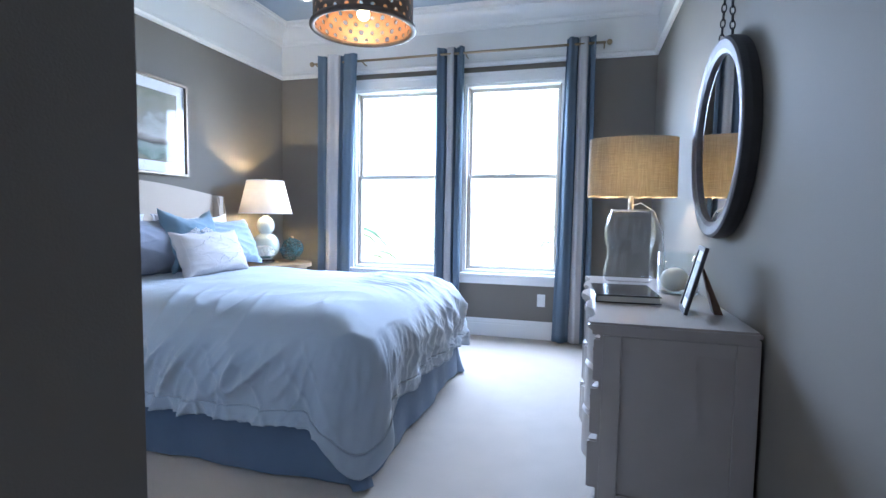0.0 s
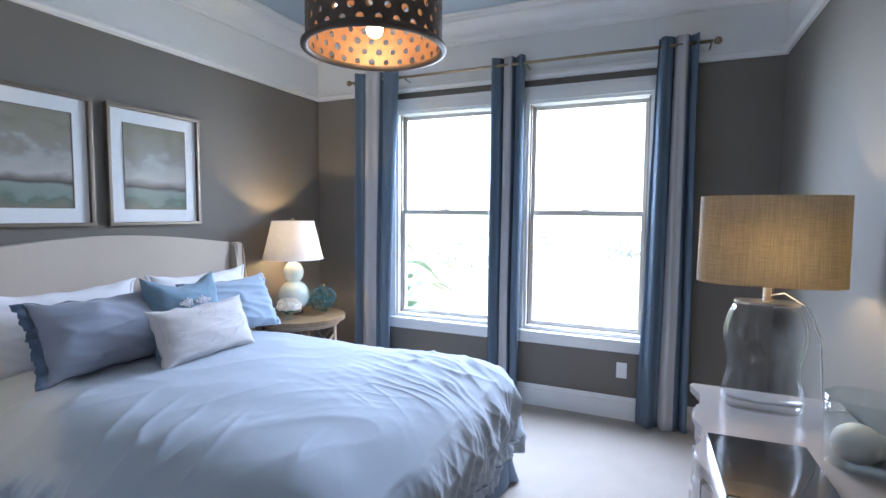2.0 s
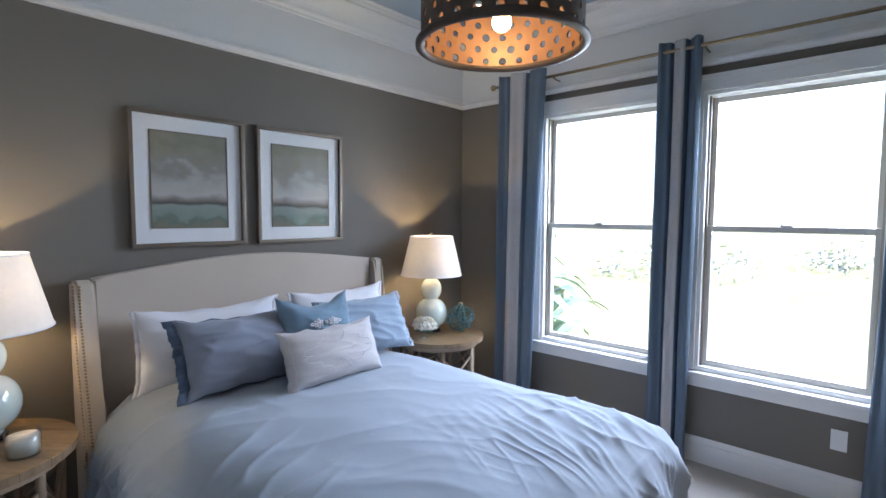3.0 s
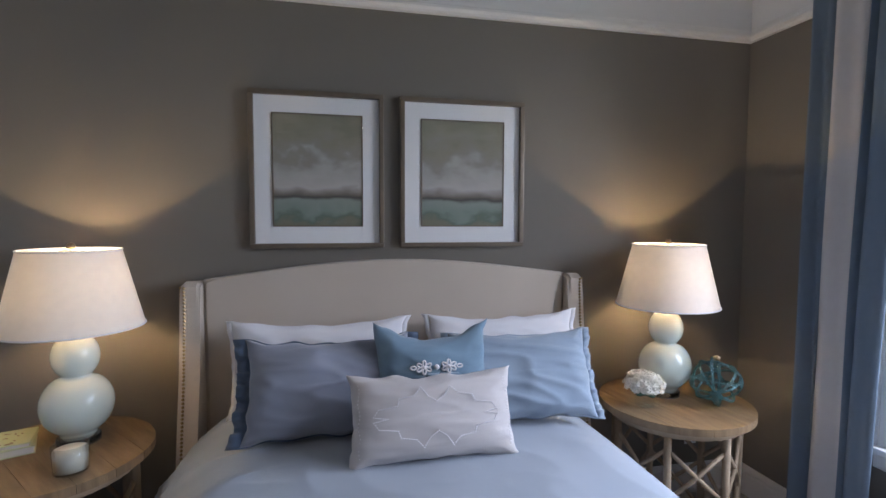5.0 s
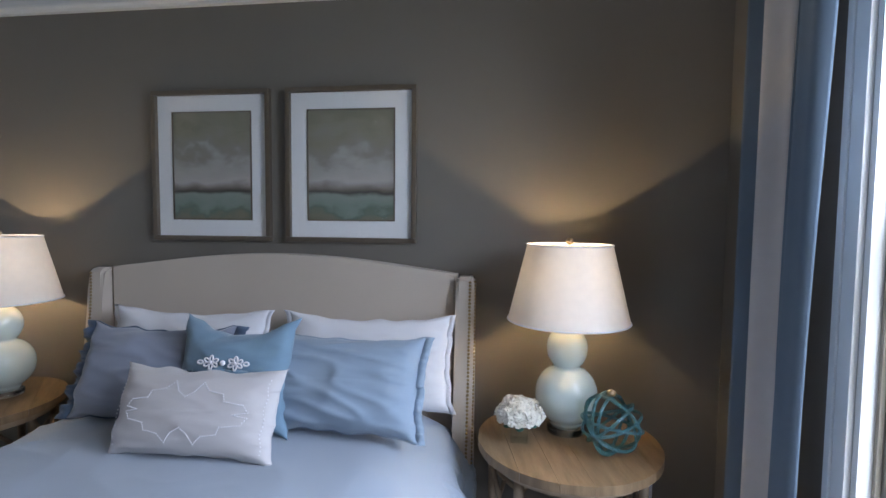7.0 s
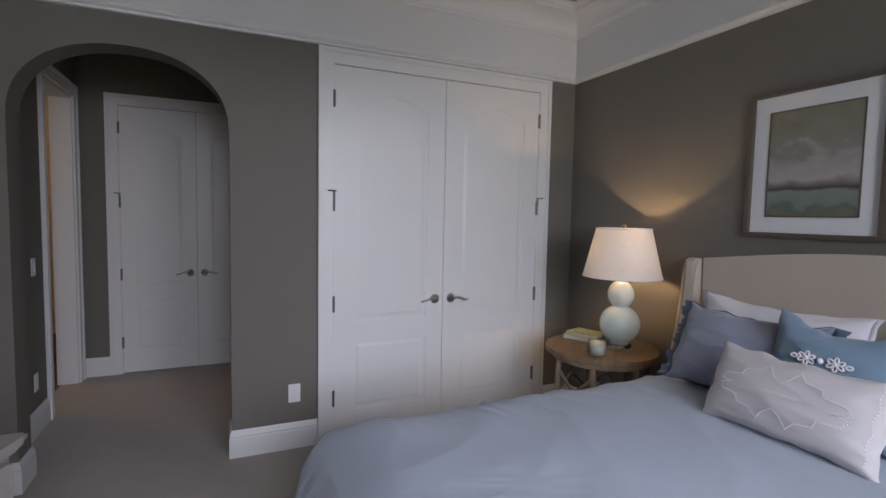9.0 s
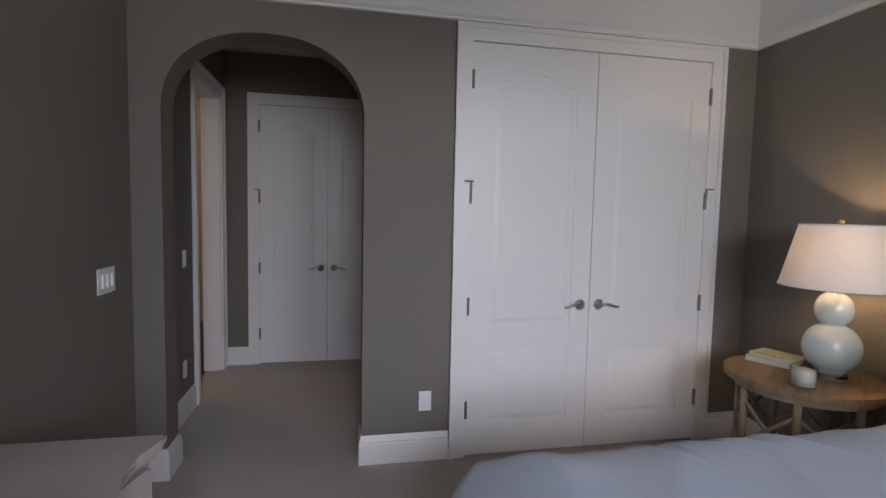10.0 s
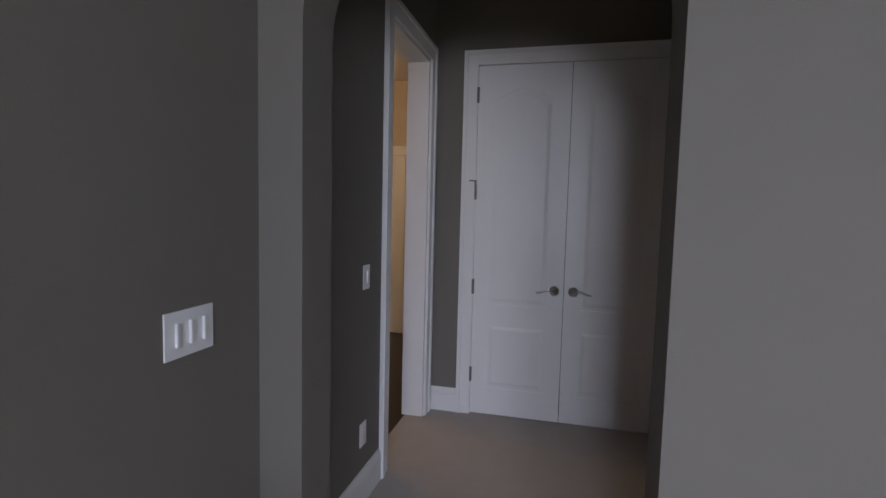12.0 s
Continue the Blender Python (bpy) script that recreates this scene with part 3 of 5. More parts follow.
def crease(x, y):
    v = Vector((x, y, 0))
    v1 = v + noise.noise_vector(v * 2.1) * 0.12
    a = noise.noise(v * 1.6) * 0.016 + noise.noise(v * 3.4 + Vector((0, 0, 6))) * 0.008
    a += (1 - abs(noise.noise(Vector(((v1.x + v1.y) * 1.2, (v1.y - v1.x) * 2.6, 21))))) ** 4 * 0.0055
    # long creases that fan towards the foot corner
    w = smooth(-2.3, -1.0, x)
    q = Vector(((v1.x + 0.35 * v1.y) * 1.6, (v1.y - 0.7 * v1.x) * 5.0, 3.0)) + noise.noise_vector(v * 2.6) * 1.0
    b = (1 - abs(noise.noise(q))) ** 5 * 0.013
    q2 = Vector(((x - 0.2 * y) * 2.0, (y + 0.25 * x) * 11, 8.0)) + noise.noise_vector(v * 2.5) * 0.9
    c = (1 - abs(noise.noise(q2))) ** 6 * 0.006
    k = smooth(-1.9, -1.1, x) * smooth(3.2, 4.0, y)
    side = smooth(3.0, 2.55, y)
    q3 = Vector((x * 6.5 + y * 1.5, y * 1.0, 11.0)) + noise.noise_vector(v * 2.0) * 0.7
    d = (1 - abs(noise.noise(q3))) ** 6 * 0.020 * side
    # fine tight creases that run out to the far foot corner
    q4 = Vector((x * 1.5 - y * 0.4, y * 15 + x * 5, 14.0)) + noise.noise_vector(v * 3.2) * 0.8
    f = (1 - abs(noise.noise(q4))) ** 5 * 0.010 * smooth(-1.75, -1.2, x) * smooth(3.0, 3.7, y)
    return a + (0.14 + 1.0 * k) * b + (0.08 + 0.9 * k) * c + d + f


for k in range(NTOP + 1):
    f = k / NTOP
    row = []
    for p, nn, s, c in pts:
        anchor = Vector((min(max(p.x, spine0.x), spine1.x), HC))
        q = anchor.lerp(p, f)
        dy_, dx_ = max(1e-4, min(q.y - BY0, BY1 - q.y)), max(1e-4, BX1 - q.x)
        e = (dy_ ** -3 + dx_ ** -3) ** (-1 / 3)
        drop = 0.085 * max(0.0, 1 - e / 0.30) ** 2.3
        z = BZ + 0.040 * smooth(0, 0.75, e) - drop + crease(q.x, q.y) * (0.35 + 0.65 * smooth(0, 0.12, e))
        row.append(bm.verts.new((q.x, q.y, z)))
    rows.append(row)
for k in range(1, NHANG + 1):
    g = k / NHANG
    row = []
    for (p, nn, s, c), base in zip(pts, rows[NTOP]):
        foot = smooth(-1.15, -0.9, p.x) * smooth(BY1, BY0, p.y)
        near = math.exp(-((p.x - BX1) ** 2 + (p.y - BY0) ** 2) / 0.014)
        wide = math.exp(-((p.x - BX1) ** 2 + (p.y - BY0) ** 2) / 0.09)
        hem = 0.27 - 0.262 * near + 0.014 * noise.noise(Vector((s * 1.8, 0, 5))) + 0.008 * noise.noise(Vector((s * 7, 0, 9)))
        far = math.exp(-((p.x - BX1) ** 2 + (p.y - BY1) ** 2) / 0.04)
        hem -= 0.06 * far
        z = base.co.z + (hem - base.co.z) * g
        fold = math.sin(s * 13 + 2.2 * noise.noise(Vector((s * 1.3, g, 1)))) + 0.6 * math.sin(s * 31 + 3 * noise.noise(Vector((s * 2, g * 0.7, 4))))
        amp = (0.004 + 0.009 * g) * (1 + 1.0 * wide + 0.3 * far - 0.1 * foot)
        rq = Vector((s * 6.8 + 1.3 * g, g * 0.7, 2)) + noise.noise_vector(Vector((s * 1.2, g * 0.8, 7))) * 0.7
        ridge = (1 - abs(noise.noise(rq))) ** 7 * 0.046 * smooth(0.0, 0.45, g) * (1.15 - 0.3 * g) * (1 - 0.72 * foot)
        ridge += (1 - abs(noise.noise(rq * 2.3 + Vector((9, 0, 0))))) ** 6 * 0.018 * smooth(0.0, 0.35, g) * (1 - 0.6 * foot)
        ridge += (1 - abs(noise.noise(Vector((s * 26 + 2 * g, g * 1.2, 3))))) ** 5 * 0.007 * smooth(0.0, 0.3, g) * foot
        # narrow hanging creases, slanting near the top
        slant = 0.22 * (1 - g) ** 1.5
        fine = (1 - abs(noise.noise(Vector(((s + slant) * 8.5, g * 0.9, 17)) + noise.noise_vector(Vector((s * 2, g * 0.8, 1))) * 0.3))) ** 8 * 0.012
        fine += (1 - abs(noise.noise(Vector(((s - slant * 0.5) * 17, g * 0.7, 23))))) ** 6 * 0.004
        ridge += fine * smooth(0.0, 0.2, g) * (1 - 0.9 * foot)
        bulge = 0.060 * (1 - math.exp(-g * 6.5)) - 0.022 * g + 0.02 * g * (1 + 1.2 * near) + ridge
        if g > 0.9:
            amp *= 1.15
        o = bulge + fold * amp
        row.append(bm.verts.new((p.x + nn.x * o, p.y + nn.y * o, z)))
    rows.append(row)
cos = [[v.co.copy() for v in row] for row in rows]
bm.free()
duvet = empty("duvet", (-2.0, 3.3, 0), "pale blue linen duvet, rumpled, hanging over the bed", "duvet")
SPLIT = NTOP + NHANG - 7
for nm, r0, r1, push in (("cover", 0, SPLIT, 0.0), ("hem_band", SPLIT, NTOP + NHANG, 0.004)):
    bm = bmesh.new()
    vs = [[bm.verts.new(c + pts[i][1].to_3d() * push + Vector((2.0, -3.3, 0))) for i, c in enumerate(row)] for row in cos[r0:r1 + 1]]
    for a, b in zip(vs, vs[1:]):
        for i in range(len(a) - 1):
            bm.faces.new((a[i], a[i + 1], b[i + 1], b[i]))
    bmesh.ops.remove_doubles(bm, verts=bm.verts, dist=1e-5)
    d = part(nm, bm, M_DUVET, duvet, "stitched hem band" if push else "", True)
    so = d.modifiers.new("thickness", "SOLIDIFY")
    so.thickness, so.offset = 0.010, -1


# ---- pillows ----
def pillow(name, w, h, t, m, at, tilt, turn, label, roll=0, seed=1, flange=0.0, category="pillow", sag=0.06, pinch=0.12, crush=1.0):
    """Cushion standing on its long edge: width along y, height along z before tilting back; origin at its foot."""
    n = 44
    bm = bmesh.new()
    grids = []
    for side in (1, -1):
        g = []
        for i in range(n + 1):
            row = []
            for j in range(n + 1):
                u, v = 2 * i / n - 1, 2 * j / n - 1
                pu = (1 - abs(u) ** 2.6) * (1 - abs(v) ** 2.6)
                puff = max(0, pu) ** 0.55
                ed = 1 - pinch * (1 - abs(v) ** 3) * abs(u) ** 3 * 0.6
                ed2 = 1 - pinch * (1 - abs(u) ** 3) * abs(v) ** 3 * 0.6
                q = Vector((u * 2.3 + seed, v * 2.3, seed * 3.1 + side))
                wr = noise.noise(q * 0.8) * 0.16 + (1 - abs(noise.noise(Vector((u * 1.3 + seed, v * 3.2 + u, side + seed))))) ** 6 * 0.10 + (1 - abs(noise.noise(q * 0.9 + Vector((0, 0, 4))))) ** 5 * 0.07 * max(abs(u), abs(v)) ** 1.5
                x = side * (t / 2) * puff * (1 + wr * crush) + (0.0015 * side)
                y = u * w / 2 * ed
                z = v * h / 2 * ed2 + h / 2
                z -= sag * h * (1 - v) / 2 * 0.3 * (1 - u * u) * -1 + sag * h * 0.5 * (1 + v) / 2 * (1 - u * u) * (1 if v > 0 else 0)
                edge = max(abs(u), abs(v)) ** 4
                y += edge * 0.010 * noise.noise(Vector((v * 3.5, seed, 2)))
                z += edge * 0.014 * noise.noise(Vector((u * 3.5, seed, 7 * v)))
                x += edge * 0.016 * noise.noise(Vector((u * 3 + seed, v * 3, 5)))
                row.append(bm.verts.new((x, y, z)))
            g.append(row)
        grids.append(g)
        for i in range(n):
            for j in range(n):
                bm.faces.new((g[i][j], g[i + 1][j], g[i + 1][j + 1], g[i][j + 1]))
    a, b = grids
    rim = [(i, 0) for i in range(n)] + [(n, j) for j in range(n)] + [(i, n) for i in range(n, 0, -1)] + [(0, j) for j in range(n, 0, -1)]
    for k in range(len(rim)):
        p, q = rim[k], rim[(k + 1) % len(rim)]
        bm.faces.new((a[p[0]][p[1]], a[q[0]][q[1]], b[q[0]][q[1]], b[p[0]][p[1]]))
    fl = None
    if flange:
        fl = bmesh.new()
        ring = []
        L = len(rim)
        for k, p in enumerate(rim):
            c = a[p[0]][p[1]].co.copy()
            u, v = 2 * p[0] / n - 1, 2 * p[1] / n - 1
            side_only = 1 if abs(u) > 0.999 else 0.12
            d = Vector((0, u if abs(u) > 0.98 else 0, v if abs(v) > 0.98 else 0))
            wv = (0.012 * math.sin(k * 0.7) + 0.008 * math.sin(k * 1.9 + 1)) * min(1, flange / 0.04) ** 2 * (1 if side_only == 1 else 0.15)
            ring.append((fl.verts.new((c.x, c.y * 0.985, c.z)), fl.verts.new((c.x + wv, c.y + d.y * flange * side_only, c.z + d.z * flange * 0.12 + wv * 0.3))))
        for k in range(L):
            p, q = ring[k], ring[(k + 1) % L]
            fl.faces.new((p[0], q[0], q[1], p[1]))
    e = empty(name, at, label, category, "pillows on the bed", turn=turn)
    e.rotation_euler = (radians(roll), radians(tilt), radians(turn))
    part("cover", bm, m, e, "", True)
    if fl:
        f = part("ruffle", fl, M_SKIRT if m is M_SHAM else m, e, "frayed cloth border", True)
        f.modifiers.new("thickness", "SOLIDIFY").thickness = 0.003
    return e


for y, w, sd in ((2.995, 0.74, 3), (3.816, 0.72, 8)):
    pillow("sleeping_pillow", w, 0.42, 0.15, M_SHEET, (-2.865, y, 0.705), -2, 0, "white cotton sleeping pillow against the headboard", seed=sd, flange=0.02, sag=0.10)
pillow("sham_pillow", 0.62, 0.375, 0.19, M_SHAM, (-2.50, 3.035, 0.748), -24, 0, "blue-grey linen sham with a frayed dark border", seed=5, flange=0.045)
pillow("sham_pillow", 0.60, 0.37, 0.20, M_SHAMB, (-2.50, 3.80, 0.748), -25, -2, "pale blue linen sham with a soft border", seed=12, flange=0.03, crush=1.5)
acc = pillow("accent_pillow", 0.455, 0.44, 0.17, M_TEAL, (-2.455, 3.416, 0.742), -16, 0, "dusty teal square cushion with white flower clasps", seed=20, sag=0.26, pinch=0.16)
lum = pillow("lumbar_pillow", 0.59, 0.305, 0.16, M_CREAM, (-2.275, 3.384, 0.738), -23, 0, "ivory lumbar cushion with stitched scroll lines", seed=31, sag=0.07, crush=0.5)
# white flower clasps on the teal cushion
bm = bmesh.new()
def lace_ring(y, z, ry, rz, turn=0.0):
    """A small loop of braid lying on the cushion."""
    pts = []
    for i in range(14):
        a = 2 * math.pi * i / 14
        u, v = ry * math.cos(a), rz * math.sin(a)
        pts.append((0.094, y + u * math.cos(turn) - v * math.sin(turn), z + u * math.sin(turn) + v * math.cos(turn)))
    tube(pts, 0.0034, 6, bm, closed=True)


for cy in (-0.046, 0.046):
    for k in range(6):
        a = 2 * math.pi * k / 6 + 0.5
        lace_ring(cy + 0.018 * math.cos(a), 0.258 + 0.013 * math.sin(a), 0.011, 0.006, a)
    lace_ring(cy + math.copysign(0.04, cy), 0.258, 0.010, 0.006)
    bmesh.ops.create_uvsphere(bm, u_segments=8, v_segments=5, radius=0.007, matrix=Matrix.Translation((0.096, cy, 0.258)))
bmesh.ops.create_uvsphere(bm, u_segments=8, v_segments=5, radius=0.010, matrix=Matrix.Translation((0.098, 0, 0.258)))
part("flower_clasp", bm, M_SHEET, acc, "white fabric flower clasps", True)
# raised stitched scroll on the ivory cushion
bm = bmesh.new()


def cushion_x(u, v, t):
    return t / 2 * max(0, (1 - abs(u) ** 2.6) * (1 - abs(v) ** 2.6)) ** 0.55 * 1.06 + 0.005


right = [(0.0, 0.34), (0.10, 0.46), (0.18, 0.68), (0.27, 0.50), (0.45, 0.44), (0.48, 0.28), (0.70, 0.22), (0.76, 0.06), (0.60, 0.0)]
right += [(u, -v) for u, v in right[-2::-1]]
loop = right + [(-u, v) for u, v in right[-2:0:-1]]
for k, (u0, v0) in enumerate(loop):
    u1, v1 = loop[(k + 1) % len(loop)]
    n = max(2, round(math.hypot((u1 - u0) * 0.29, (v1 - v0) * 0.15) / 0.0085))
    turn = math.atan2((v1 - v0) * 0.15, (u1 - u0) * 0.29)
    for q in range(n):
        f = q / n
        u, v = u0 + (u1 - u0) * f, v0 + (v1 - v0) * f
        bmesh.ops.create_icosphere(bm, subdivisions=1, radius=0.0027, matrix=Matrix.Translation((cushion_x(u, v, 0.16), u * 0.275, v * 0.138 + 0.150)) @ Matrix.Rotation(turn + 0.5, 4, "X") @ Matrix.Diagonal((0.7, 1.6, 0.7, 1)))
for sg in (-1, 1):
    for q in range(20):
        u, v = sg * (0.90 + 0.01 * math.sin(q)), -0.8 + 1.6 * q / 19
        bmesh.ops.create_icosphere(bm, subdivisions=1, radius=0.0024, matrix=Matrix.Translation((cushion_x(u, v, 0.16), u * 0.283, v * 0.142 + 0.150)))
part("stitching", bm, M_SHEET, lum, "white knotted stitching", True)["kind"] = "stuff"


# ---- night tables, lamps ----
def empty_part(name, parent):
    ob = new(name)
    ob.parent = parent
    return ob


def night_table(at, label, turn):
    e = empty("night_table", at, label, "table", "night tables beside the bed", turn=turn)
    zt = 0.69
    r = 0.342
    # round top of boards
    tops = empty_part("tabletop", e)
    ys = [-r, -0.235, -0.12, -0.01, 0.11, 0.225, r]
    for a, b in zip(ys, ys[1:]):
        o = []
        lo, hi = a + 0.0008, b - 0.0008
        for i in range(9):
            y = lo + (hi - lo) * i / 8
            o.append((math.sqrt(max(0, r * r - y * y)), y))
        o = o + [(-x, y) for x, y in o[::-1]]
        bm = bmesh.new()
        bv = [[bm.verts.new((x, y, z)) for x, y in o] for z in (zt - 0.032, zt)]
        n = len(o)
        bm.faces.new(bv[0][::-1])
        bm.faces.new(bv[1])
        for i in range(n):
            bm.faces.new((bv[0][i], bv[0][(i + 1) % n], bv[1][(i + 1) % n], bv[1][i]))
        part("plank", bm, M_TABLE, tops)
    part("apron_ring", shell([(0.285, zt - 0.07), (0.297, zt - 0.07), (0.297, zt - 0.033), (0.285, zt - 0.033), (0.285, zt - 0.07)], 40), M_TABLELEG, e)
    part("foot_ring", shell([(0.275, 0.0), (0.30, 0.0), (0.30, 0.035), (0.275, 0.035), (0.275, 0.0)], 40), M_TABLELEG, e)
    N = 7
    leg = tube([(0.285, 0, 0.035), (0.283, 0.004, 0.3), (0.285, 0, zt - 0.07)], 0.017, 7)
    m_leg = None
    for k in range(N):
        a = 2 * math.pi * k / N
        if m_leg is None:
            p = part("leg", leg, M_TABLELEG, e, "", True)
            m_leg = p.data
        else:
            p = new("leg", m_leg)
            p.parent = e
        p.rotation_euler = (0, 0, a)
        b0, b1 = a, a + 2 * math.pi / N
        P = lambda b, z: (0.285 * math.cos(b), 0.285 * math.sin(b), z)
        for z0, z1 in ((0.33, 0.56), (0.06, 0.31)):
            mid = ((P(b0, 0)[0] + P(b1, 0)[0]) / 2 * 1.04, (P(b0, 0)[1] + P(b1, 0)[1]) / 2 * 1.04, (z0 + z1) / 2)
            bm = tube([P(b0, z0), mid, P(b1, z1)], 0.010, 6)
            tube([P(b0, z1), mid, P(b1, z0)], 0.010, 6, bm)
            part("cross_brace", bm, M_TABLELEG, e, "", True)
    return e


night_table((-2.74, 4.64, 0), "round weathered pine night table holding flowers and a glass knot", 10)
night_table((-2.735, 2.02, 0), "round weathered pine night table holding books and a candle", 40)


def gourd_lamp(at, label):
    e = empty("table_lamp", at, label, "lamp", "pair of bedside lamps")
    part("lamp_foot", lathe([(0.001, 0), (0.072, 0), (0.072, 0.022), (0.001, 0.022)], 40), M_ACRYL, e, "clear acrylic foot", True)
    prof = [(0.001, 0.0225), (0.055, 0.0225), (0.06, 0.035)]
    for i in range(1, 17):
        a = math.pi * i / 18
        prof.append((0.122 * math.sin(a) ** 0.85 if i > 3 else max(0.062, 0.122 * math.sin(a) ** 0.85), 0.15 - 0.118 * math.cos(a)))
    for i in range(4, 16):
        a = math.pi * i / 18
        prof.append((0.080 * math.sin(a) ** 0.9, 0.335 - 0.088 * math.cos(a)))
    prof += [(0.03, 0.418), (0.024, 0.43), (0.001, 0.43)]
    part("lamp_base", lathe(prof, 48), M_CERAMIC, e, "celadon double-gourd ceramic base", True)
    part("lamp_stem", lathe([(0.008, 0.43), (0.008, 0.55), (0.003, 0.55), (0.003, 0.745), (0.013, 0.747), (0.016, 0.755), (0.010, 0.766), (0.001, 0.768)], 16), M_ROD, e, "brass stem and ball finial", True)
    part("shade", shell([(0.234, 0.446), (0.163, 0.741)], 64), M_SHADE, e, "white tapered linen shade, lit", True)
    for r, z in ((0.2345, 0.446), (0.1635, 0.741)):
        part("shade_rim", tube([(r * math.cos(a), r * math.sin(a), z) for a in (2 * math.pi * i / 64 for i in range(64))], 0.0035, 6, closed=True), M_SHEET, e, "white shade binding", True)
    part("shade_spider", tube([(-0.162, 0, 0.735), (0, 0, 0.743), (0.162, 0, 0.735)], 0.002, 5), M_ROD, e)
    part("bulb", lathe([(0.001, 0.55), (0.015, 0.55), (0.026, 0.585), (0.022, 0.60), (0.001, 0.608)], 16), M_BULB, e, "lit bulb", True)
    lamp("bedside_bulb", "POINT", (at[0], at[1], at[2] + 0.60), 12.5, WARM, 0.022)
    return e


gourd_lamp((-2.815, 4.64, 0.691), "celadon gourd table lamp with white shade, lit, beside the glass knot")
gourd_lamp((-2.82, 2.083, 0.691), "celadon gourd table lamp with white shade, lit, beside a candle")


# ---- pictures ----
def picture(y0, y1, z0, z1, label, seed):
    e = empty("picture", (XW, (y0 + y1) / 2, z0), label, "picture", "two framed seascapes over the bed")
    w, h = y1 - y0, z1 - z0
    f = 0.022
    def b(a0, c0, a1, c1, d0, d1):
        return (d0, a0 - w / 2, c0, d1, a1 - w / 2, c1)
    part("frame", boxes(b(0, 0, w, f, 0.002, 0.034), b(0, h - f, w, h, 0.002, 0.034), b(0, f, f, h - f, 0.002, 0.034), b(w - f, f, w, h - f, 0.002, 0.034), bevel=0.004), M_FRAMEG, e)
    part("picture_mat", boxes(b(f, f, w - f, h - f, 0.003, 0.012)), M_MATB, e)
    iy0, iy1, iz0, iz1 = 0.105 * w / 0.61 - w / 2, w / 2 - 0.105 * w / 0.61, 0.105, h - 0.105
    m = bpy.data.materials.new("seascape_print")
    m.use_nodes = True
    nt = m.node_tree
    bs = nt.nodes["Principled BSDF"]
    bs.inputs["Roughness"].default_value = 0.7
    tc = nt.nodes.new("ShaderNodeTexCoord")
    sp = nt.nodes.new("ShaderNodeSeparateXYZ")
    nt.links.new(tc.outputs["Generated"], sp.inputs[0])
    mp = nt.nodes.new("ShaderNodeMapping")
    mp.inputs["Scale"].default_value, mp.inputs["Location"].default_value = (1, 1.5, 3.0), (seed, seed, seed)
    nt.links.new(tc.outputs["Generated"], mp.inputs[0])
    no = nt.nodes.new("ShaderNodeTexNoise")
    no.inputs["Scale"].default_value, no.inputs["Detail"].default_value = 2.2, 9
    nt.links.new(mp.outputs[0], no.inputs["Vector"])
    def calc(op, p, q, clamp=False):
        n = nt.nodes.new("ShaderNodeMath")
        n.operation, n.use_clamp = op, clamp
        for k, v in enumerate((p, q)):
            if isinstance(v, (int, float)):
                n.inputs[k].default_value = v
            else:
                nt.links.new(v, n.inputs[k])
        return n.outputs[0]
    up = calc("MULTIPLY", calc("ABSOLUTE", calc("SUBTRACT", sp.outputs[2], 0.27), 0), 2.2, True)
    wob = calc("MULTIPLY", calc("SUBTRACT", no.outputs[0], 0.5), calc("ADD", calc("MULTIPLY", up, 1.0), 0.05))
    ma = nt.nodes.new("ShaderNodeMath")
    ma.operation = "ADD"
    nt.links.new(sp.outputs[2], ma.inputs[0])
    nt.links.new(wob, ma.inputs[1])
    cr = nt.nodes.new("ShaderNodeValToRGB")
    stops = [(0.0, (0.19, 0.18, 0.13)), (0.07, (0.13, 0.165, 0.13)), (0.13, (0.20, 0.25, 0.21)), (0.22, (0.24, 0.28, 0.24)), (0.255, (0.075, 0.065, 0.055)), (0.29, (0.22, 0.19, 0.16)), (0.36, (0.45, 0.42, 0.39)), (0.5, (0.38, 0.36, 0.33)), (0.62, (0.27, 0.25, 0.21)), (0.8, (0.26, 0.24, 0.18)), (1.0, (0.22, 0.21, 0.15))]
    el = cr.color_ramp.elements
    while len(el) < len(stops):
        el.new(0.5)
    for q, (p, c) in zip(el, stops):
        q.position, q.color = p, (*c, 1)
    nt.links.new(ma.outputs[0], cr.inputs[0])
    nt.links.new(cr.outputs[0], bs.inputs["Base Color"])
    part("print", boxes((0.0125, iy0, iz0, 0.0145, iy1, iz1)), m, e, "muted seascape of cloud over a green sea")
    g = 0.006
    part("mat_bevel", boxes((0.0125, iy0 - g, iz0 - g, 0.017, iy0, iz1 + g), (0.0125, iy1, iz0 - g, 0.017, iy1 + g, iz1 + g), (0.0125, iy0, iz0 - g, 0.017, iy1, iz0), (0.0125, iy0, iz1, 0.017, iy1, iz1 + g)), M_FRAMEG, e)
    gl = part("glass", boxes(b(f, f, w - f, h - f, 0.020, 0.022)), M_PICGLASS, e)
    gl.visible_shadow = False
    return e


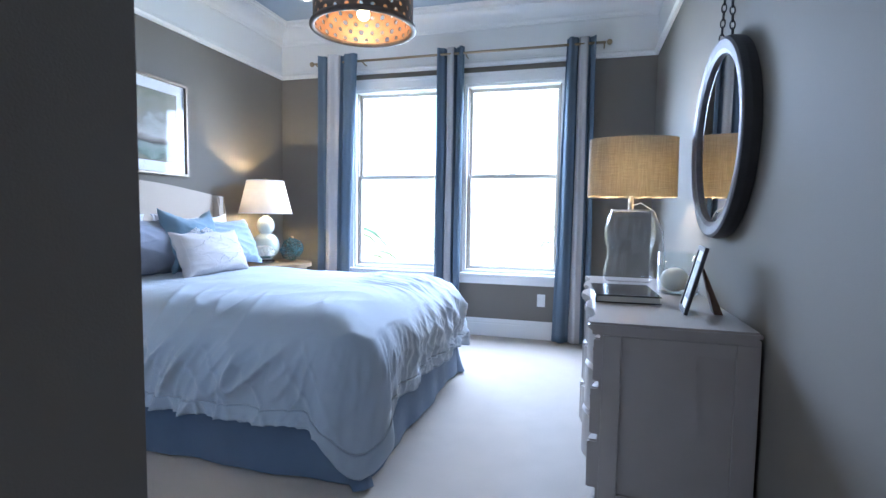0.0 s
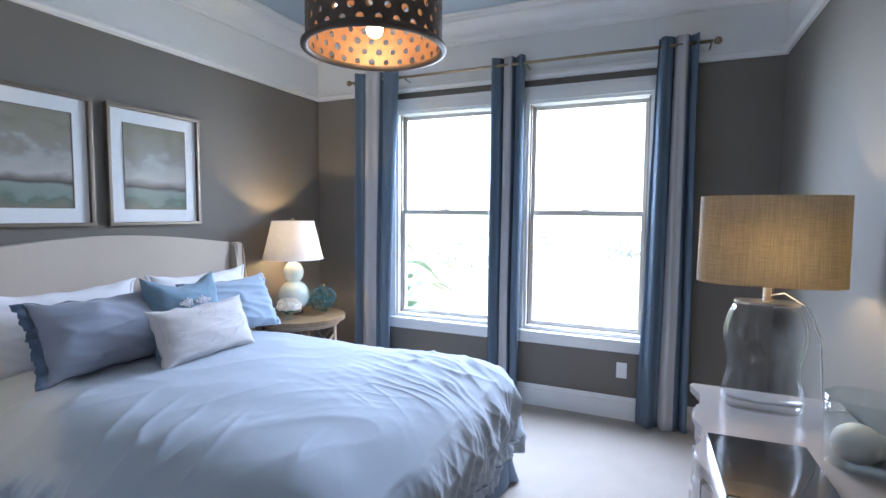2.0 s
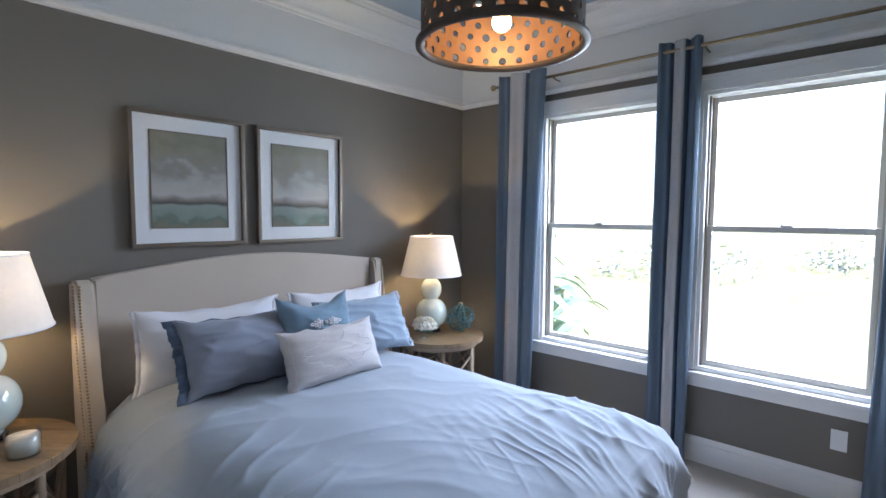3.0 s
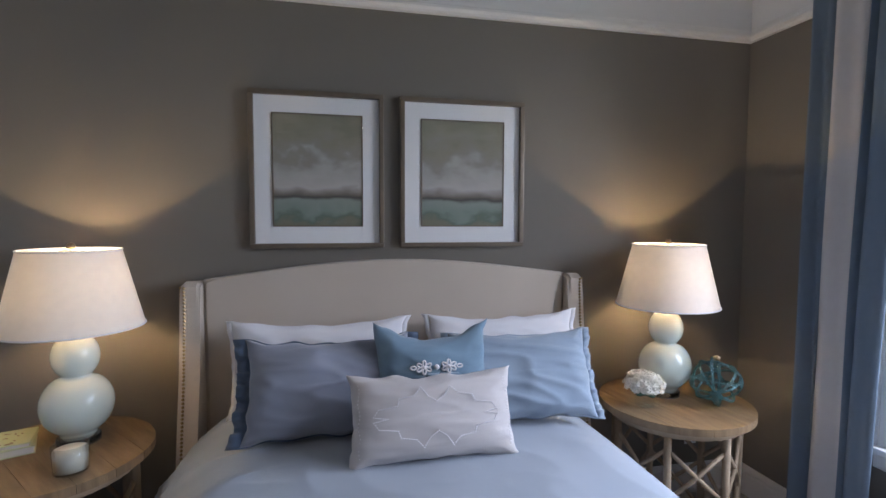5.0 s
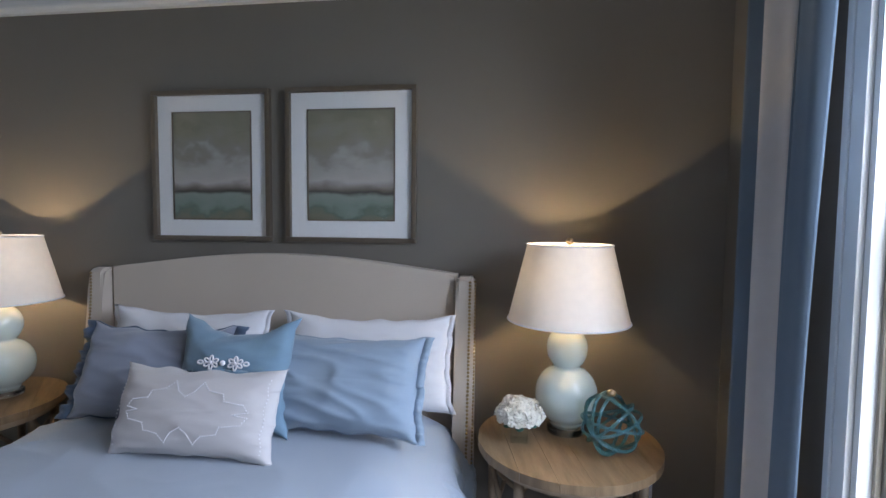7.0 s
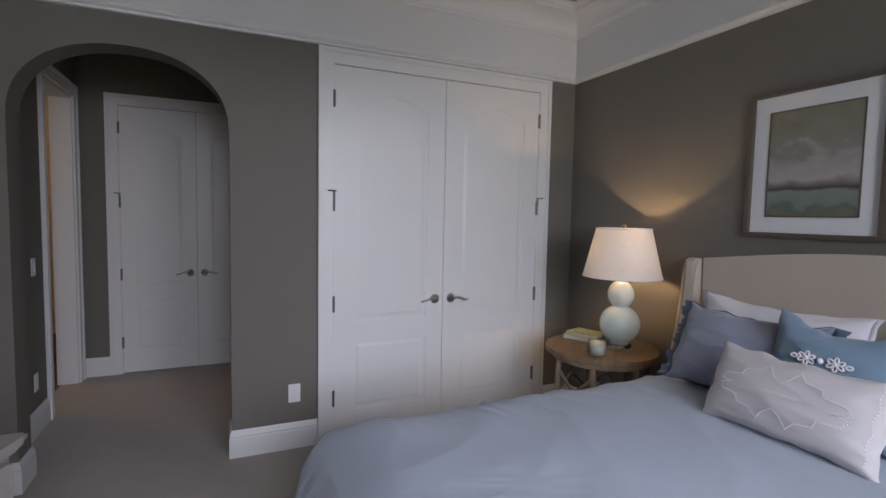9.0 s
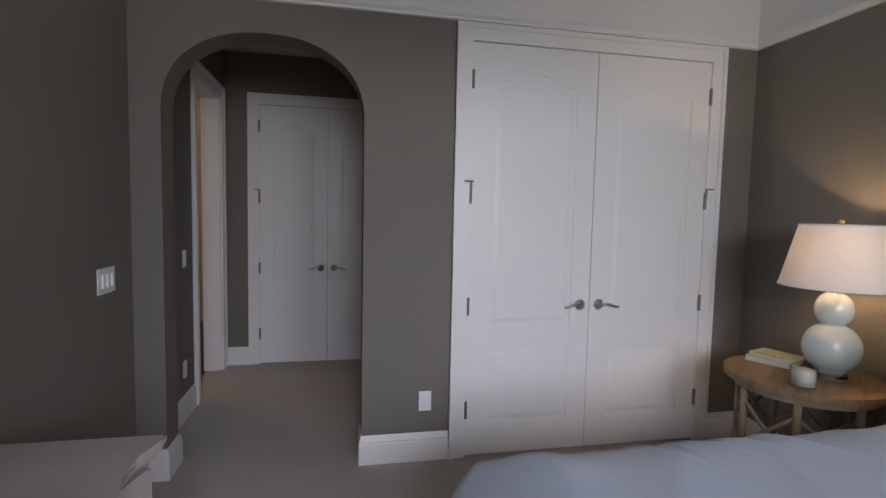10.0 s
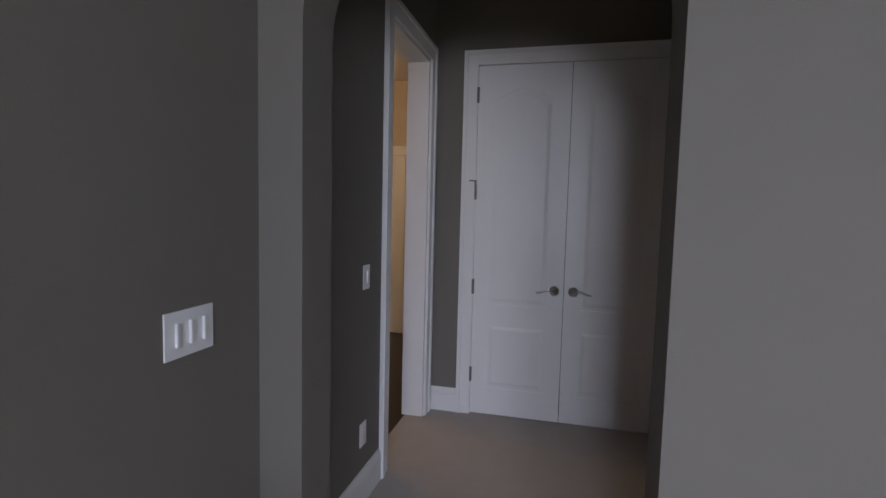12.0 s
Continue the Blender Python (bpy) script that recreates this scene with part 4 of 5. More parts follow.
picture(2.684, 3.286, 1.416, 2.13, "champagne-framed print of a cloudy seascape in a white mat", 1.3)
birds = picture(3.364, 3.985, 1.416, 2.13, "champagne-framed print of birds over a green sea in a white mat", 7.7)
ink = mat("dark_ink", (0.06, 0.06, 0.055), 0.8)
rnd = random.Random(4)
for k in range(22):
    y, z = rnd.gauss(-0.05, 0.055), rnd.gauss(0.355, 0.022)
    L = rnd.uniform(0.003, 0.007)
    bm = bmesh.new()
    mid = bm.verts.new((0.0150, y, z))
    for sg in (-1, 1):
        bm.faces.new([mid] + [bm.verts.new(c) for c in ((0.0150, y + sg * L, z + L * 0.5), (0.0150, y + sg * L * 0.9, z + L * 0.2))])
    part("painted_bird", bm, ink, birds, "small dark bird")


# ---- drapes and rod ----
def drape(x0t, x1t, x0b, x1b, bands, label, n_fold, seed, z0=0.012, z1=2.69, depth=5.225):
    e = empty("drape", ((x0b + x1b) / 2, depth, 0), label, "curtain", "slate blue drapes on the rod")
    nu, nz = 110, 40
    cx = (x0b + x1b) / 2
    edges = [0.0] + [b for b in bands] + [1.0]
    for k in range(len(edges) - 1):
        bm = bmesh.new()
        rows = []
        i0, i1 = round(edges[k] * nu), round(edges[k + 1] * nu)
        for j in range(nz + 1):
            v = j / nz
            z = z0 + (z1 - z0) * v
            row = []
            for i in range(i0, i1 + 1):
                u = i / nu
                x = (x0b + (x1b - x0b) * u) * (1 - v) + (x0t + (x1t - x0t) * u) * v - cx
                ph = 2 * math.pi * n_fold * u + seed + 0.5 * noise.noise(Vector((u * 2, v * 1.5, seed)))
                amp = 0.030 + 0.012 * noise.noise(Vector((u * 3, v * 2, seed + 5)))
                y = amp * math.sin(ph) + 0.010 * math.sin(ph * 2.3 + v * 2)
                x += 0.010 * math.cos(ph) + 0.006 * noise.noise(Vector((v * 3, u, seed)))
                row.append(bm.verts.new((x, y, z)))
            rows.append(row)
        for a, b in zip(rows, rows[1:]):
            for i in range(len(a) - 1):
                bm.faces.new((a[i], a[i + 1], b[i + 1], b[i]))
        white = k % 2 == 1
        p = part("white_band" if white else "blue_panel", bm, M_DRAPEW if white else M_DRAPE, e, "white cloth band" if white else "slate blue cloth", True)
        s = p.modifiers.new("thickness", "SOLIDIFY")
        s.thickness = 0.004
    return e


drape(-2.575, -2.17, -2.58, -2.27, (0.22, 0.56), "slate blue drape with a white band, beside the night table", 2.2, -0.9, depth=5.175)
drape(-1.365, -1.115, -1.37, -1.13, (0.36, 0.62), "slate blue drape with a white band between the windows", 2.5, 2.8)
drape(-0.196, 0.055, -0.254, 0.085, (0.43, 0.70), "slate blue drape with a white band near the outlet", 2.5, 1.2)
rod = empty("curtain_rod", (-0.02, 5.215, 2.63), "aged brass curtain rod with ball ends across both windows", "curtain rod")
part("rod", tube([(-2.62, 0, 0), (-1.2, 0, 0), (0.15, 0, 0)], 0.011, 12), M_ROD, rod, "", True)
for x in (-2.65, 0.18):
    bm = bmesh.new()
    bmesh.ops.create_uvsphere(bm, u_segments=16, v_segments=10, radius=0.024, matrix=Matrix.Translation((x, 0, 0)))
    lathe([(0.015, -0.004), (0.015, 0.004)], 12, bm, cx=x)
    part("finial", bm, M_ROD, rod, "ball finial", True)
for x in (-2.10, -1.07, 0.14, -2.63 + 0.03):
    part("bracket", tube([(x, 0, -0.012), (x, 0.05, -0.02), (x, 0.104, -0.02)], 0.006, 8), M_ROD, rod, "", True)


# ---- dresser ----
DY0, DY1, DXB, DZ = 2.485, 3.875, 0.548, 0.778
dres = empty("dresser", (0.3, 3.15, 0), "whitewashed serpentine-front dresser against the wall", "dresser")
do = Vector((-0.3, -3.15, 0))


def serp(y, k=1.0):
    s = (y - DY0) / (DY1 - DY0)
    return 0.048 - k * (0.022 * math.sin(math.pi * s) ** 2 + 0.019 * math.cos(s * 8 * math.pi) - 0.013)


def slab(z0, z1, grow, y0=DY0, y1=DY1, xb=DXB, k=1.0, bev=0.0, front=None):
    o = [(xb, y0), ]
    n = 40
    for i in range(n + 1):
        y = y0 + (y1 - y0) * i / n
        o.append((serp(min(max(y, DY0), DY1), k) - grow, y))
    o.append((xb, y1))
    if front:
        o = o[1:-1] + [(x + front, y) for x, y in o[1:-1][::-1]]
    bm = bmesh.new()
    a = [bm.verts.new((x + do.x, y + do.y, z0)) for x, y in o]
    b = [bm.verts.new((x + do.x, y + do.y, z1)) for x, y in o]
    bm.faces.new(a[::-1])
    bm.faces.new(b)
    for i in range(len(o)):
        bm.faces.new((a[i], a[(i + 1) % len(o)], b[(i + 1) % len(o)], b[i]))
    if bev:
        bmesh.ops.bevel(bm, geom=[e for e in bm.edges if abs(e.verts[0].co.z - e.verts[1].co.z) < 1e-5], offset=bev, segments=2, affect="EDGES")
    return bm


part("dresser_top", slab(DZ - 0.028, DZ, 0.03, DY0 - 0.022, DY1 + 0.022, bev=0.008), M_DRESSER, dres, "smooth top with a moulded edge")
part("top_moulding", slab(DZ - 0.045, DZ - 0.0285, 0.014, DY0 - 0.010, DY1 + 0.010), M_DRESSER, dres)
part("body", slab(0.13, DZ - 0.0455, -0.012), M_DRESSER, dres)
for yy, sg in ((DY0, -1), (DY1, 1)):
    # framed end panel
    f = []
    for a, b, c, d in ((0.064, 0.13, 0.125, DZ - 0.046), (0.478, 0.13, DXB, DZ - 0.046), (0.1255, 0.13, 0.4775, 0.165), (0.1255, 0.685, 0.4775, DZ - 0.046)):
        y0, y1 = sorted((yy + sg * 0.0005, yy + sg * 0.012))
        f.append((a + do.x, y0 + do.y, b, c + do.x, y1 + do.y, d))
    part("side_frame", boxes(*f, bevel=0.002), M_DRESSER, dres, "raised frame on the end panel")
for zi, (z0, z1) in enumerate(((0.55, 0.71), (0.355, 0.53), (0.155, 0.335))):
    for y0, y1 in ((DY0 + 0.04, 3.14), (3.16, DY1 - 0.04)):
        p = part("drawer_front", slab(z0, z1, 0.012 + 0.006 * zi, y0, y1, bev=0.006, front=0.05), M_DRESSER, dres, "curved drawer front")
        for q in (0.25, 0.75):
            y = y0 + (y1 - y0) * q
            x = serp(y) - 0.012 - 0.006 * zi
            bm = lathe([(0.001, 0), (0.007, 0), (0.006, 0.012), (0.012, 0.018), (0.012, 0.023), (0.001, 0.026)], 16)
            bmesh.ops.rotate(bm, verts=bm.verts, matrix=Matrix.Rotation(radians(-90), 3, "Y"))
            part("knob", bm, M_BLACK, p, "dark metal knob", True, at=(x + do.x, y + do.y, (z0 + z1) / 2))
for x in (0.08, 0.51):
    for y in (DY0 + 0.03, DY1 - 0.03):
        bm = lathe([(0.012, 0.0), (0.02, 0.03), (0.018, 0.08), (0.032, 0.13)], 12)
        part("leg", bm, M_DRESSER, dres, "", True, at=(x + do.x, y + do.y, 0))
part("base_rail", slab(0.10, 0.1295, 0.004), M_DRESSER, dres)

# lamp on the dresser
jl = empty("dresser_lamp", (0.245, 3.69, DZ + 0.001), "clear wavy glass table lamp with an oval burlap shade, lit", "lamp")
prof = []
for i in range(25):
    z = 0.40 * i / 24
    prof.append((1 + 0.075 * math.sin(z * 26 + 0.6) - 0.10 * smooth(0.36, 0.4, z) - 0.12 * (1 - smooth(0, 0.03, z)), z))
outer = prof
inner = [(r * 0.93, max(0.02, min(z, 0.39))) for r, z in prof[::-1] if z > 0.02]
bm = shell([(0.001, 0)] + outer + inner + [(0.001, 0.02)], 56, sx=0.128, sy=0.075, power=2.6)
part("lamp_base", bm, M_JUG, jl, "clear wavy glass jug base", True)
part("neck_cap", lathe([(0.001, 0.401), (0.88, 0.401), (0.88, 0.409), (0.001, 0.409)], 40, sx=0.12, sy=0.07, power=2.6), M_NICKEL, jl, "silver cap", False)
part("lamp_stem", lathe([(0.014, 0.409), (0.014, 0.47), (0.009, 0.475), (0.009, 0.53), (0.001, 0.53)], 16), M_NICKEL, jl, "nickel socket", True)
part("bulb", lathe([(0.001, 0.531), (0.014, 0.531), (0.024, 0.56), (0.020, 0.57), (0.001, 0.577)], 16), M_BULB, jl, "lit bulb", True)
part("shade", shell([(1.0, 0.478), (0.985, 0.80)], 72, sx=0.238, sy=0.15, power=2.5), M_BURLAP, jl, "oval tan burlap shade", True)
part("cord", tube([(0.0, 0.0, 0.43), (0.05, -0.02, 0.445), (0.12, -0.03, 0.40), (0.17, -0.02, 0.28), (0.19, 0.02, 0.1), (0.21, 0.06, 0.004), (0.29, 0.08, 0.004)], 0.003, 6), M_PLATE, jl, "thin pale lamp cord", True)
lamp("dresser_bulb", "POINT", (0.245, 3.69, DZ + 0.605), 1.8, WARM, 0.022)

book = empty("album_book", (0.172, 3.09, DZ + 0.001), "black covered album lying on the dresser", "book", turn=2)
part("cover", boxes((-0.132, -0.19, 0, 0.132, 0.19, 0.004), (-0.132, -0.19, 0.028, 0.132, 0.19, 0.033), (-0.132, -0.19, 0.004, -0.126, 0.19, 0.028)), M_BOOKB, book, "glossy black cover")
part("page_block", boxes((-0.125, -0.184, 0.0045, 0.127, 0.184, 0.0275)), M_PAPER, book, "page block")

pf = empty("photo_frame", (0.372, 2.79, DZ + 0.001), "small dark photo frame leaning on its easel on the dresser", "picture frame")
pf.rotation_euler = (0, radians(14), radians(-5))
part("frame", boxes((-0.008, -0.09, 0.0, 0.006, -0.072, 0.262), (-0.008, 0.072, 0.0, 0.006, 0.09, 0.262), (-0.008, -0.072, 0.0, 0.006, 0.072, 0.018), (-0.008, -0.072, 0.244, 0.006, 0.072, 0.262), (0.002, -0.072, 0.018, 0.006, 0.072, 0.244), bevel=0.001), M_BLACK, pf)
part("picture_mat", boxes((-0.003, -0.072, 0.018, 0.0015, 0.072, 0.244)), M_MATB, pf)
part("photo", boxes((-0.0045, -0.045, 0.055, -0.0032, 0.045, 0.205)), mat("dim_photo_print", (0.16, 0.17, 0.19), 0.4, vary=0.5, scale=22), pf, "dim grey photo")
part("easel_leg", prism([(0.007, 0.196), (0.02, 0.18), (0.128, 0.033), (0.098, 0.026)], -0.04, 0.04), mat("brown_easel_velvet", (0.10, 0.055, 0.04), 0.9), pf, "brown easel leg")

jar = empty("glass_jar", (0.44, 3.31, DZ + 0.001), "clear glass cylinder with a white stone ball on the dresser", "jar")
bm = shell([(0.001, 0), (0.095, 0), (0.097, 0.2), (0.093, 0.2), (0.091, 0.008), (0.001, 0.008)], 48)
part("jar", bm, M_JAR, jar, "clear glass cylinder", True)
bm = bmesh.new()
bmesh.ops.create_uvsphere(bm, u_segments=24, v_segments=14, radius=0.058, matrix=Matrix.Translation((-0.02, -0.02, 0.067)) @ Matrix.Diagonal((1.1, 1, 1, 1)))
bmesh.ops.create_uvsphere(bm, u_segments=24, v_segments=14, radius=0.038, matrix=Matrix.Translation((0.042, 0.03, 0.047)))
part("stone_ball", bm, M_PLATE, jar, "white stone balls", True)

# round mirror hung on chains
mir = empty("wall_mirror", (XE, 3.02, 1.468), "round pewter-framed mirror hung from chains", "mirror")
MR = 0.405


def face_wall(bm):
    bmesh.ops.rotate(bm, verts=bm.verts, matrix=Matrix.Rotation(radians(-90), 3, "Y"))
    return bm


part("mirror_glass", face_wall(lathe([(0.001, 0.03), (MR - 0.055, 0.03), (MR - 0.055, 0.042), (0.001, 0.042)], 96)), M_MIRROR, mir, "mirror glass")
part("mirror_face_frame", face_wall(shell([(MR - 0.062, 0.03), (MR - 0.062, 0.054), (MR - 0.045, 0.062), (MR - 0.01, 0.065), (MR - 0.001, 0.06), (MR - 0.001, 0.03), (MR - 0.062, 0.03)], 96)), M_PEWTER, mir, "pewter front rim")
part("mirror_side_frame", face_wall(shell([(MR - 0.02, 0.003), (MR, 0.003), (MR + 0.004, 0.035), (MR, 0.058), (MR - 0.02, 0.058), (MR - 0.02, 0.003)], 96)), M_BLACK, mir, "dark outer band")
for sg in (-1, 1):
    bm = bmesh.new()
    L = 15
    for k in range(L):
        f = k / L
        y, z = sg * (0.085 - 0.07 * f), MR + 0.005 + 0.45 * f
        ring = []
        for i in range(10):
            a = 2 * math.pi * i / 10
            u, v = 0.009 * math.cos(a), 0.019 * math.sin(a)
            ring.append((-0.03 + (u if k % 2 else 0), y + (0 if k % 2 else u) - sg * v * 0.16, z + v))
        tube(ring, 0.0028, 5, bm, closed=True)
    part("chain", bm, M_BLACK, mir, "dark link chain", True)
part("hook", tube([(0, 0, MR + 0.49), (-0.035, 0, MR + 0.485), (-0.04, 0, MR + 0.46)], 0.006, 8), M_BLACK, mir, "wall hook", True)

# ---- pendant ----
pd = empty("pendant_lamp", (-1.225, 3.30, 2.165), "pierced weathered metal drum pendant, lit", "ceiling lamp")
ro, ri, H = 0.275, 0.268, 0.36


def pierced(radius, name, m, label):
    """Drum wall with staggered round holes."""
    bm = bmesh.new()
    cols, rws = 26, 8
    dz = H / rws
    da = 2 * math.pi / cols
    for r_ in range(rws):
        for c_ in range(cols):
            a0 = (c_ + (0.5 if r_ % 2 else 0)) * da
            z0 = r_ * dz
            n = 16
            sq, ci = [], []
            hr = 0.0125 if (r_ + c_) % 3 else 0.015
            for k in range(n):
                t = 2 * math.pi * k / n
                cx_, sx_ = math.cos(t), math.sin(t)
                s = 1 / max(abs(cx_), abs(sx_))
                for lst, du, dv in ((sq, cx_ * s * da / 2, sx_ * s * dz / 2), (ci, cx_ * hr / radius, sx_ * hr)):
                    a, z = a0 + du, z0 + dz / 2 + dv
                    lst.append(bm.verts.new((radius * math.cos(a), radius * math.sin(a), z + 0.012)))
            for k in range(n):
                bm.faces.new((sq[k], sq[(k + 1) % n], ci[(k + 1) % n], ci[k]))
    bmesh.ops.remove_doubles(bm, verts=bm.verts, dist=1e-4)
    p = part(name, bm, m, pd, label, False)
    return p


drum = pierced(ro, "drum", M_PENDANT, "dark pierced outer drum")
sdf = drum.modifiers.new("thickness", "SOLIDIFY")
sdf.thickness = 0.003
pierced(ri, "drum_lining", mat("copper_gold_lining", (0.35, 0.18, 0.09), 0.45, 0.4, vary=0.2, scale=14, bump=0.15, fine=50), "warm copper-coloured lining")
part("drum_rim", shell([(ri - 0.002, 0.0), (ro + 0.004, -0.004), (ro + 0.018, 0.0), (ro + 0.018, 0.012), (ro + 0.002, 0.022), (ro + 0.001, 0.03), (ri - 0.001, 0.016), (ri - 0.002, 0.0)], 72), M_PENDANT, pd, "rolled bottom rim", True)
part("drum_top", shell([(ri, H + 0.01), (ro + 0.012, H + 0.01), (ro + 0.012, H + 0.028), (ri, H + 0.028), (ri, H + 0.01)], 72), M_PENDANT, pd, "rolled top rim", True)
part("spider", tube([(-ri, 0, H + 0.015), (0, 0, H + 0.015), (ri, 0, H + 0.015)], 0.005, 6), M_PENDANT, pd)
part("stem", lathe([(0.008, H), (0.008, ZC - 2.165 - 0.03), (0.06, ZC - 2.165 - 0.025), (0.065, ZC - 2.165 - 0.001)], 20), M_PENDANT, pd, "stem and ceiling canopy", True)
part("socket", lathe([(0.006, H), (0.006, 0.21), (0.02, 0.24), (0.02, 0.2), (0.001, 0.2)], 16), M_PENDANT, pd, "", True)
bm = bmesh.new()
bmesh.ops.create_uvsphere(bm, u_segments=20, v_segments=12, radius=0.033, matrix=Matrix.Translation((0, 0, 0.085)))
part("bulb", bm, M_BULB, pd, "lit globe bulb", True)
lamp("pendant_bulb", "POINT", (-1.225, 3.30, 2.315), 0.9, WARM, 0.03)

# recessed ceiling light
rc = empty("recessed_light", (-2.44, 4.70, ZC), "white recessed ceiling light, lit", "ceiling light")
part("trim_ring", shell([(0.055, -0.004), (0.085, -0.006), (0.088, -0.001), (0.055, -0.001), (0.055, -0.004)], 32), M_WHITE, rc, "", True)
part("lens", lathe([(0.001, -0.0035), (0.054, -0.0035), (0.054, -0.001), (0.001, -0.001)], 32), M_CAN, rc, "glowing lens", True)


# ---- outlets and switches ----
def plate(name, at, turn, w, gang, label, toggles):
    e = empty(name, at, label, "outlet" if name == "outlet" else "light switch", turn=turn)
    part("cover_plate", boxes((-w / 2, 0.0005, -0.058, w / 2, 0.006, 0.058), bevel=0.0018), M_PLATE, e)
    for k in range(gang):
        x = (k - (gang - 1) / 2) * 0.0465
        if toggles:
            part("rocker", boxes((x - 0.005, 0.006, -0.030, x + 0.005, 0.014, 0.030), bevel=0.002), M_PLATE, e, "white rocker")
        else:
            part("socket", boxes((x - 0.016, 0.006, 0.006, x + 0.016, 0.0085, 0.034), (x - 0.016, 0.006, -0.034, x + 0.016, 0.0085, -0.006), bevel=0.001), M_PLATE, e, "white socket face")


plate("outlet", (-0.36, YN, 0.365), 180, 0.073, 1, "white duplex outlet under the window", False)
plate("outlet", (-0.971, YS, 0.355), 0, 0.073, 1, "white duplex outlet by the closet", False)
plate("outlet", (XW, 5.02, 0.34), -90, 0.073, 1, "white duplex outlet behind the night table", False)
plate("light_switch", (XE, 1.535, 1.112), 90, 0.165, 3, "white three-gang light switch by the arch", True)
plate("light_switch", (NX, 0.39, 1.105), 90, 0.073, 1, "white single light switch in the passage", True)
plate("outlet", (NX, 0.41, 0.345), 90, 0.073, 1, "white outlet low in the passage", False)

# ---- small things on the night tables ----
TT = 0.691
fl = empty("flower_vase", (-2.70, 4.455, TT), "small square glass vase with white hydrangea", "flowers")
part("vase", boxes((-0.032, -0.032, 0, 0.032, 0.032, 0.055), bevel=0.003), M_JAR, fl, "small clear glass vase")
bm = bmesh.new()
for k in range(5):
    a = k * 1.3
    bmesh.ops.create_uvsphere(bm, u_segments=10, v_segments=6, radius=0.03, matrix=Matrix.Translation((0.03 * math.cos(a), 0.03 * math.sin(a), 0.062)) @ Matrix.Rotation(a, 4, "Z") @ Matrix.Diagonal((1.3, 0.6, 0.25, 1)))
part("leaves", bm, mat("dark_green_leaf", (0.04, 0.12, 0.09), 0.5), fl, "green leaves", True)
bm = bmesh.new()
rnd = random.Random(5)
for k in range(620):
    th, ph = rnd.uniform(0, 2 * math.pi), math.acos(rnd.uniform(-0.25, 1))
    lump = 0.86 + 0.22 * noise.noise(Vector((3 * math.cos(th) * math.sin(ph), 3 * math.sin(th) * math.sin(ph), 3 * math.cos(ph)))) + rnd.uniform(-0.06, 0.10)
    c = Vector((0.086 * lump * math.sin(ph) * math.cos(th), 0.086 * lump * math.sin(ph) * math.sin(th), 0.058 * lump * math.cos(ph) + 0.10))
    d = (c - Vector((0, 0, 0.08))).normalized()
    u = d.orthogonal().normalized()
    d = (d + Vector((rnd.uniform(-0.5, 0.5), rnd.uniform(-0.5, 0.5), rnd.uniform(-0.5, 0.5)))).normalized()
    u = d.orthogonal().normalized()
    w = d.cross(u)
    r0 = rnd.uniform(0, 6)
    for q in range(4):
        a = r0 + q * math.pi / 2
        t1 = (u * math.cos(a) + w * math.sin(a)) * 0.012
        t2 = (u * math.cos(a + 0.6) + w * math.sin(a + 0.6)) * 0.012 + d * 0.004
        t3 = (u * math.cos(a - 0.6) + w * math.sin(a - 0.6)) * 0.012 + d * 0.004
        vs = [bm.verts.new(c + x) for x in (Vector((0, 0, 0)), t3, t1 * 1.35 + d * 0.002, t2)]
        bm.faces.new(vs)
part("blossom", bm, M_PETAL, fl, "round white hydrangea head")

kn = empty("glass_knot", (-2.63, 4.775, TT), "teal glass ball of looped rods on the night table", "ornament")
bm = bmesh.new()
rnd = random.Random(11)
for k in range(7):
    ax = Vector((rnd.uniform(-1, 1), rnd.uniform(-1, 1), rnd.uniform(-0.8, 0.8))).normalized()
    u = ax.orthogonal().normalized()
    w = ax.cross(u)
    R = 0.100 + 0.010 * rnd.random()
    part("glass_loop", tube([Vector((0, 0, 0.116)) + (u * math.cos(a) + w * math.sin(a)) * R * (1 + 0.05 * math.sin(3 * a + k)) for a in (2 * math.pi * i / 36 for i in range(36))], 0.006, 7, closed=True), M_TEALGLASS, kn, "", True)
part("knot_cap", lathe([(0.001, 0.214), (0.014, 0.216), (0.016, 0.230), (0.001, 0.238)], 12), M_ROD, kn, "small brass cap", True)

cd = empty("candle", (-2.575, 2.168, TT), "ivory candle in a short glass tumbler", "candle")
part("tumbler", shell([(0.001, 0), (0.052, 0), (0.055, 0.092), (0.052, 0.092), (0.049, 0.006), (0.001, 0.006)], 32), M_JAR, cd, "clear glass tumbler", True)
part("wax", lathe([(0.001, 0.0065), (0.0485, 0.0065), (0.0505, 0.075), (0.001, 0.072)], 32), M_WAX, cd, "ivory wax", True)
bk = empty("hardback_book", (-2.77, 1.83, TT), "pale green hardback books stacked on the night table", "book", turn=25)
part("cover", boxes((-0.085, -0.12, 0, 0.085, 0.12, 0.003), (-0.085, -0.12, 0.025, 0.085, 0.12, 0.028), (-0.085, -0.12, 0.003, -0.081, 0.12, 0.025)), mat("pale_green_cover", (0.38, 0.42, 0.22), 0.4, color2=(0.6, 0.58, 0.4), scale=14), bk, "patterned pale green cover")
part("page_block", boxes((-0.080, -0.116, 0.0035, 0.082, 0.116, 0.0245)), M_PAPER, bk, "page block")
bk = empty("hardback_book", (-2.775, 1.835, TT + 0.029), "thin pale yellow-green book on top of another", "book", turn=18)
